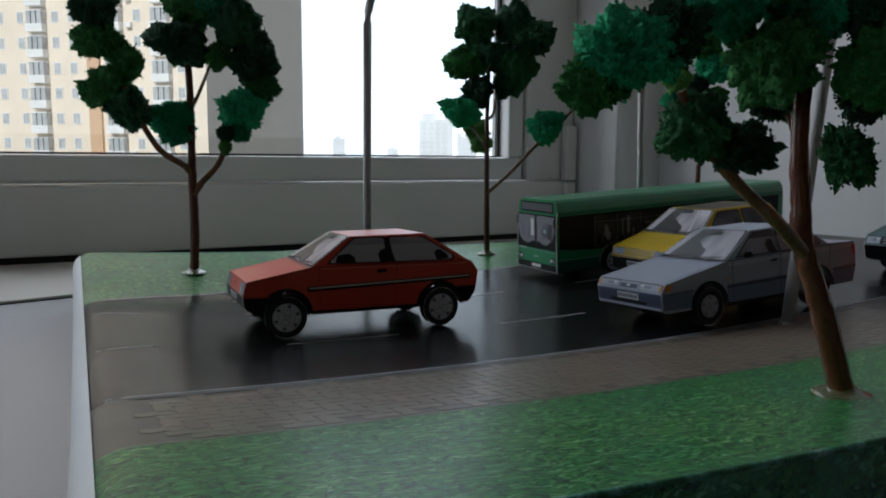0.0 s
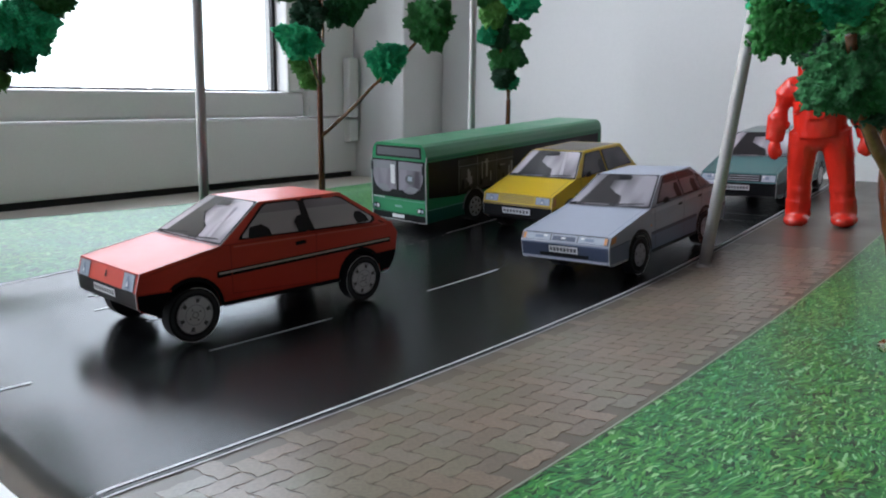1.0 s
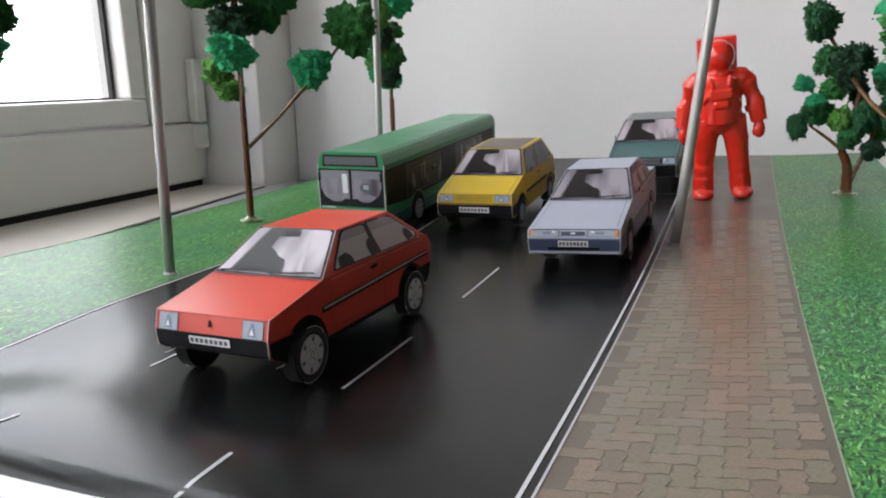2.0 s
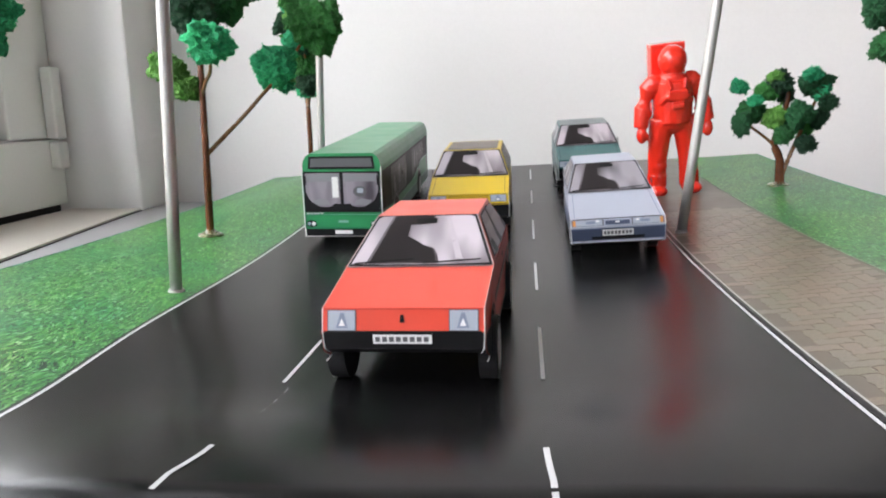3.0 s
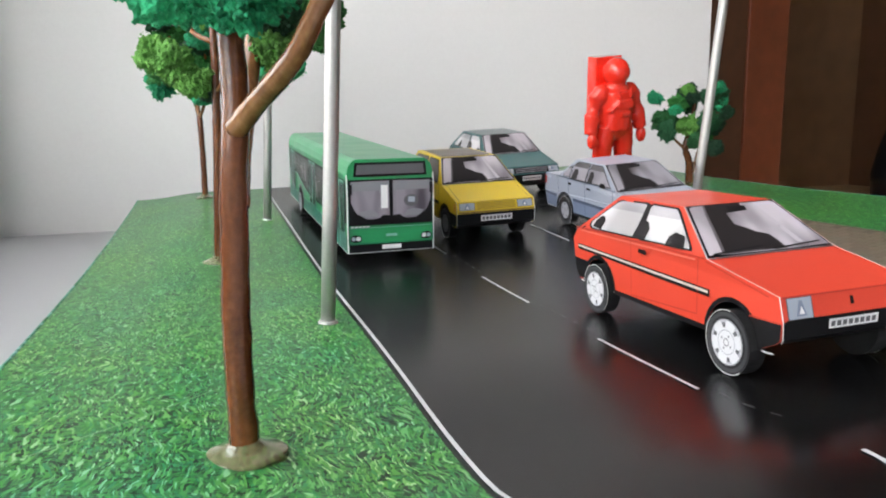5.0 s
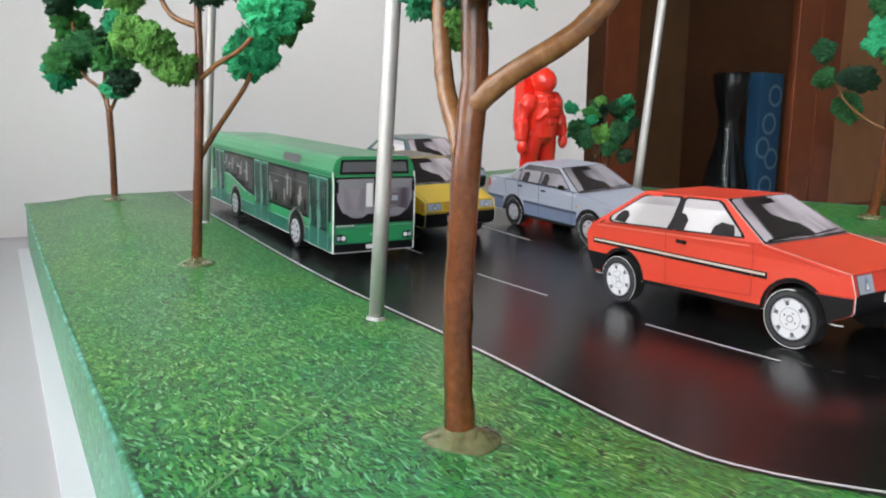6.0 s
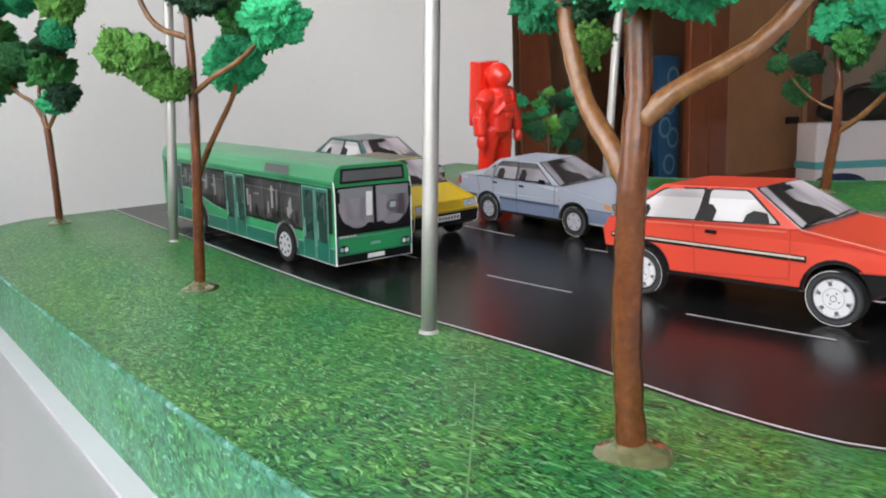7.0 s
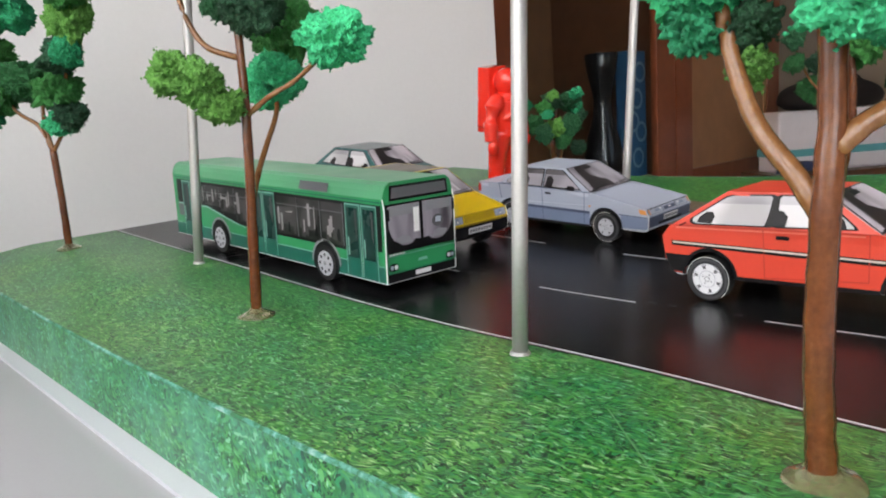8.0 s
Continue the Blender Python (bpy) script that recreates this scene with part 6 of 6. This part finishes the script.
def glass_mat():
    m, nt, b = shader("clear_glass", (0.9, 0.95, 0.95), 0.02)
    b.inputs["Transmission Weight"].default_value = 1.0
    b.inputs["IOR"].default_value = 1.02
    b.inputs["Specular IOR Level"].default_value = 0.3
    return m


M_glass = glass_mat()
CY = 0.90
cab = empty("glass_cabinet", pose(0, 0, 0), "dark reddish-brown wooden cabinet with one glazed and one panelled door", "cabinet")
part("carcass", boxes((0.732, 0.777, CY + 0.004, 1.34, -0.80, 1.3), (2.36, 2.405, CY + 0.004, 1.34, -0.80, 1.3), (0.778, 2.359, 1.31, 1.335, -0.80, 1.3),
                      (1.625, 1.67, CY + 0.02, 1.309, -0.80, 1.3), bevel=0.002), M_wood_dark, cab)
for x0, x1 in ((0.778, 1.624), (1.671, 2.359)):
    part("shelf", boxes((x0, x1, CY + 0.03, 1.308, -0.13, -0.105)), M_wood_mid, cab)
    part("back_panel", boxes((x0 + 0.004, x1 - 0.004, 1.295, 1.308, -0.79, 1.29)), M_wood_back, cab)
DOOR_STILE = 0.098


def cabinet_door(x0, x1, label):
    w = DOOR_STILE
    return part("door", boxes((x0, x0 + w, CY - 0.022, CY, -0.78, 1.28), (x1 - w, x1, CY - 0.022, CY, -0.78, 1.28), (x0 + w + 0.0005, x1 - w - 0.0005, CY - 0.022, CY, -0.78, -0.10),
                              (x0 + w + 0.0005, x1 - w - 0.0005, CY - 0.022, CY, 1.18, 1.28), bevel=0.003), M_wood_red, cab, label)


d = cabinet_door(0.878, 1.645, "reddish-brown door frame with a glass pane")
pane = part("door_glass", boxes((0.974, 1.549, CY - 0.013, CY - 0.010, -0.10, 1.18)), M_glass, d)
pane.visible_shadow = False
d = cabinet_door(1.650, 2.380, "reddish-brown door frame with a tan wooden panel")
part("door_panel", boxes((1.746, 2.284, CY - 0.012, CY - 0.004, -0.10, 1.18)), M_wood_tan, d, "plain tan wooden panel")
part("panel_bead", boxes((1.7485, 1.757, CY - 0.018, CY - 0.0122, -0.099, 1.179), (2.262, 2.2815, CY - 0.018, CY - 0.0122, -0.099, 1.179), bevel=0.002), M_wood_mid, d)
part("lock_plate", boxes((2.135, 2.215, CY - 0.020, CY - 0.0122, 0.045, 0.068), (2.150, 2.190, CY - 0.034, CY - 0.0202, 0.050, 0.063), bevel=0.003), M_black_cloth, d, "small dark metal catch")
part("side_board", boxes((0.730, 0.8755, CY - 0.02, CY, -0.78, 1.28)), M_wood_dark, cab)


def ring_obj(x, y, z, r, parent):
    bm = bmesh.new()
    n = 24
    a = [bm.verts.new((x + r * math.cos(k * math.tau / n), y, z + r * math.sin(k * math.tau / n))) for k in range(n)]
    b = [bm.verts.new((x + r * 0.72 * math.cos(k * math.tau / n), y, z + r * 0.72 * math.sin(k * math.tau / n))) for k in range(n)]
    for k in range(n):
        bm.faces.new((a[k], a[(k + 1) % n], b[(k + 1) % n], b[k]))
    part("printed_ring", bm, M_ring, parent)


blue = empty("gift_box", pose(1.580, 0.955, -0.105), "blue cardboard box with pale rings in the cabinet", "box")
part("box_body", boxes((-0.062, 0.035, 0.0, 0.04, 0, 0.36), bevel=0.004), M_blue, blue)
for rx, rz in ((-0.018, 0.055), (0.000, 0.130), (-0.040, 0.160), (-0.020, 0.225), (-0.002, 0.300)):
    ring_obj(rx, -0.003, rz, 0.030, blue)
bt = empty("dark_vase", pose(1.415, 0.972, -0.105), "tall black glass vase with a flared neck in the cabinet", "vase")
prof = [(0.0, 0.042), (0.008, 0.055), (0.06, 0.058), (0.12, 0.046), (0.18, 0.028), (0.225, 0.024), (0.26, 0.030), (0.30, 0.040), (0.345, 0.046), (0.352, 0.044)]
part("vase_body", tube(bmesh.new(), [(0, 0, h) for h, r in prof], [r for h, r in prof], 28), M_black_glass, bt, "", True)

BOX_AT = (1.935, 0.700)
wb = empty("storage_box", pose(*BOX_AT, -0.135, 0, 0, -36), "white plastic storage box with a cyan band and navy arch", "box")
part("box_body", boxes((0.0, 0.40, 0, 0.11, 0.0, 0.185), bevel=0.008), M_white_box, wb)
part("band", boxes((-0.002, 0.402, -0.002, 0.112, 0.048, 0.070)), M_cyan, wb, "cyan band")
bm = bmesh.new()
vs = [bm.verts.new((0.075 + 0.085 * math.cos(math.pi * k / 16), -0.003, 0.001 + 0.034 * math.sin(math.pi * k / 16))) for k in range(17)]
bm.faces.new(vs[::-1])
part("arch_mark", bm, M_navy, wb, "navy arch mark")
bag = empty("black_bag", wb.matrix_basis @ pose(0.205, 0.055, 0.186), "rounded black cloth bag lying on the storage box", "bag")
bm = bmesh.new()
bmesh.ops.create_uvsphere(bm, u_segments=24, v_segments=14, radius=1.0)
for v in bm.verts:
    w = 1 + 0.06 * noise.noise(v.co * 2.5)
    v.co = Vector((v.co.x * 0.17 * w, v.co.y * 0.08 * w, max(v.co.z, -0.55) * 0.062 * w + 0.034))
part("bag_body", bm, M_black_cloth, bag, "", True)
part("strap", tube(bmesh.new(), smooth_path([(-0.13, 0, 0.06), (-0.07, -0.02, 0.10), (0.05, -0.02, 0.102), (0.12, 0, 0.06)], 5), [0.006] * 16, 8), M_black_cloth, bag, "", True)
tbl = empty("side_table", pose(*BOX_AT, -0.8, 0, 0, -36), "dark brown wooden side table under the storage box", "table")
part("tabletop", boxes((-0.03, 0.60, -0.05, 0.16, 0.635, 0.665), bevel=0.004), M_wood_dark, tbl)
for lx, ly in ((0.0, -0.02), (0.57, -0.02), (0.0, 0.13), (0.57, 0.13)):
    part("leg", boxes((lx - 0.02, lx + 0.02, ly - 0.02, ly + 0.02, 0.0, 0.634)), M_wood_dark, tbl)

# ---- window pane, and the town outside ----
pane = part("pane", boxes((-0.5425, -0.5405, -1.305, 0.388, 0.095, 1.305)), M_glass, window, "clear glass pane")
pane.visible_shadow = False

M_facade = plain("facade_render", (0.88, 0.77, 0.63), 0.85, 0, 0, 0.08, 3, 0.3, 0.1, 0.01)
M_facade_band = plain("facade_band", (0.68, 0.46, 0.29), 0.85, 0, 0, 0.08, 3, 0.3, 0.1, 0.01)
M_balcony = plain("balcony_white", (0.85, 0.85, 0.84), 0.5, 0, 0, 0.05, 3, 0.5, 0, 0)
M_far_glass = plain("far_window_glass", (0.50, 0.52, 0.53), 0.3, 0, 0.5, 0.2, 2, 0.5, 0, 0)
# distance haze is mixed into these tower and window colours
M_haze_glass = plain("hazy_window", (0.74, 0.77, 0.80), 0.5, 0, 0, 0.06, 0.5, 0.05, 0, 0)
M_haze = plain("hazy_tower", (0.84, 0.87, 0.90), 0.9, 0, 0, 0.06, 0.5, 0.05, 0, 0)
M_ground = plain("town_ground", (0.22, 0.22, 0.21), 0.9, 0, 0, 0.2, 0.5, 0.02, 0, 0)
bm = bmesh.new()
ring = [bm.verts.new((3000 * math.cos(k * math.tau / 48), 3000 * math.sin(k * math.tau / 48), -42.0)) for k in range(48)]
bm.faces.new(ring)
structure("ground", bm, M_ground, "grey town ground far below the window", "ground")

house = empty("apartment_building", Matrix.Translation((-88.8, 14.0, 0)) @ Matrix.Rotation(math.atan2(-0.81, -0.585), 4, 'Z'),
              "tall tan apartment building with white glazed balconies", "building")
part("wall", boxes((0, 88, -32.8, 0, -41.9, 68)), M_facade, house, "tan rendered walls")
part("roof", boxes((-0.4, 88.4, -33.2, 0.4, 68.0, 69.0)), M_facade_band, house)
for u0 in (13.4, 34.0):
    part("pilaster", boxes((u0, u0 + 1.6, 0.0, 0.4, -41.8, 67.9)), M_facade_band, house, "orange-tan vertical band")
for fl in range(-3, 10):
    zf = fl * 3.0 - 0.4
    for u0 in (2.6, 8.0, 16.4, 18.6, 23.2, 26.0, 29.5):
        w = part("window", boxes((u0, u0 + 1.0, -0.05, 0.06, zf + 0.9, zf + 2.3)), M_balcony, house)
        part("glazing", boxes((u0 + 0.1, u0 + 0.47, 0.061, 0.08, zf + 1.0, zf + 2.2), (u0 + 0.53, u0 + 0.9, 0.061, 0.08, zf + 1.0, zf + 2.2)), M_far_glass, w)
    for u0 in (4.2, 10.2, 20.2):
        b = part("balcony", boxes((u0, u0 + 2.2, 0.0, 1.0, zf - 0.2, zf + 0.75), (u0, u0 + 2.2, 0.0, 1.0, zf + 2.2, zf + 2.35)), M_balcony, house, "white glazed balcony")
        part("balcony_glazing", boxes(*[(u0 + 0.08 + k * 0.70, u0 + 0.64 + k * 0.70, 0.02, 0.94, zf + 0.76, zf + 2.19) for k in range(3)]), M_far_glass, b)
    part("air_conditioner", boxes((9.1, 9.8, 0.061, 0.40, zf + 0.2, zf + 0.75)), M_balcony, house)


def far_tower(az, dist, w, h, label, steps):
    a = radians(az)
    t = empty("far_tower", pose(dist * math.sin(a), dist * math.cos(a), -42, 0, 0, -az), label, "building", "distant buildings")
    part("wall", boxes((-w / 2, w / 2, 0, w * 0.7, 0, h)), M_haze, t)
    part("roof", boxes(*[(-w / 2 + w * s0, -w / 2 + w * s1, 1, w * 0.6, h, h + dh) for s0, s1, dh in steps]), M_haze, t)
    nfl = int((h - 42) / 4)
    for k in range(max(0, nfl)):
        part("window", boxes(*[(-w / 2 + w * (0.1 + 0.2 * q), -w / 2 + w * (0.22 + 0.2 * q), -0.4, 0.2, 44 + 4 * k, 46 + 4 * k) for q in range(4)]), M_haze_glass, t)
    return t


far_tower(-63.6, 620, 29, 42 + 31, "hazy distant tower block", [(0.1, 0.5, 5), (0.75, 1.0, 12)])
far_tower(-71.2, 700, 12, 42 + 16, "hazy distant low block", [(0.2, 0.7, 3)])
far_tower(-61.2, 760, 20, 42 + 20, "hazy pale distant block", [(0.0, 0.3, 4)])
far_tower(-67.0, 900, 14, 42 + 9, "small hazy distant house", [(0.3, 0.6, 3)])


def sky_glow():
    m = bpy.data.materials.new("hazy_sky")
    m.use_nodes = True
    nt = m.node_tree
    nt.nodes.clear()
    em = nt.nodes.new("ShaderNodeEmission")
    out = nt.nodes.new("ShaderNodeOutputMaterial")
    v = coords(nt, (0.002, 0.002, 0.006))
    col = ramp(nt, noise_tex(nt, v, 1.6, 4), [(0.35, (0.84, 0.93, 1.0)), (0.6, (1.0, 1.0, 1.0))])
    nt.links.new(col, em.inputs["Color"])
    em.inputs["Strength"].default_value = SKY_GLOW
    nt.links.new(em.outputs[0], out.inputs[0])
    return m


bm = bmesh.new()
cols = []
for k in range(25):
    a = radians(-150 + k * 5.0)
    cols.append([bm.verts.new((1500 * math.sin(a) * s, 1500 * math.cos(a) * s, z)) for z, s in ((-43, 1), (300, 1), (800, 0.8), (1200, 0.5))])
for c0, c1 in zip(cols, cols[1:]):
    for j in range(3):
        bm.faces.new((c0[j], c1[j], c1[j + 1], c0[j + 1]))
structure("backdrop", bm, sky_glow(), "bright hazy white sky", "sky")
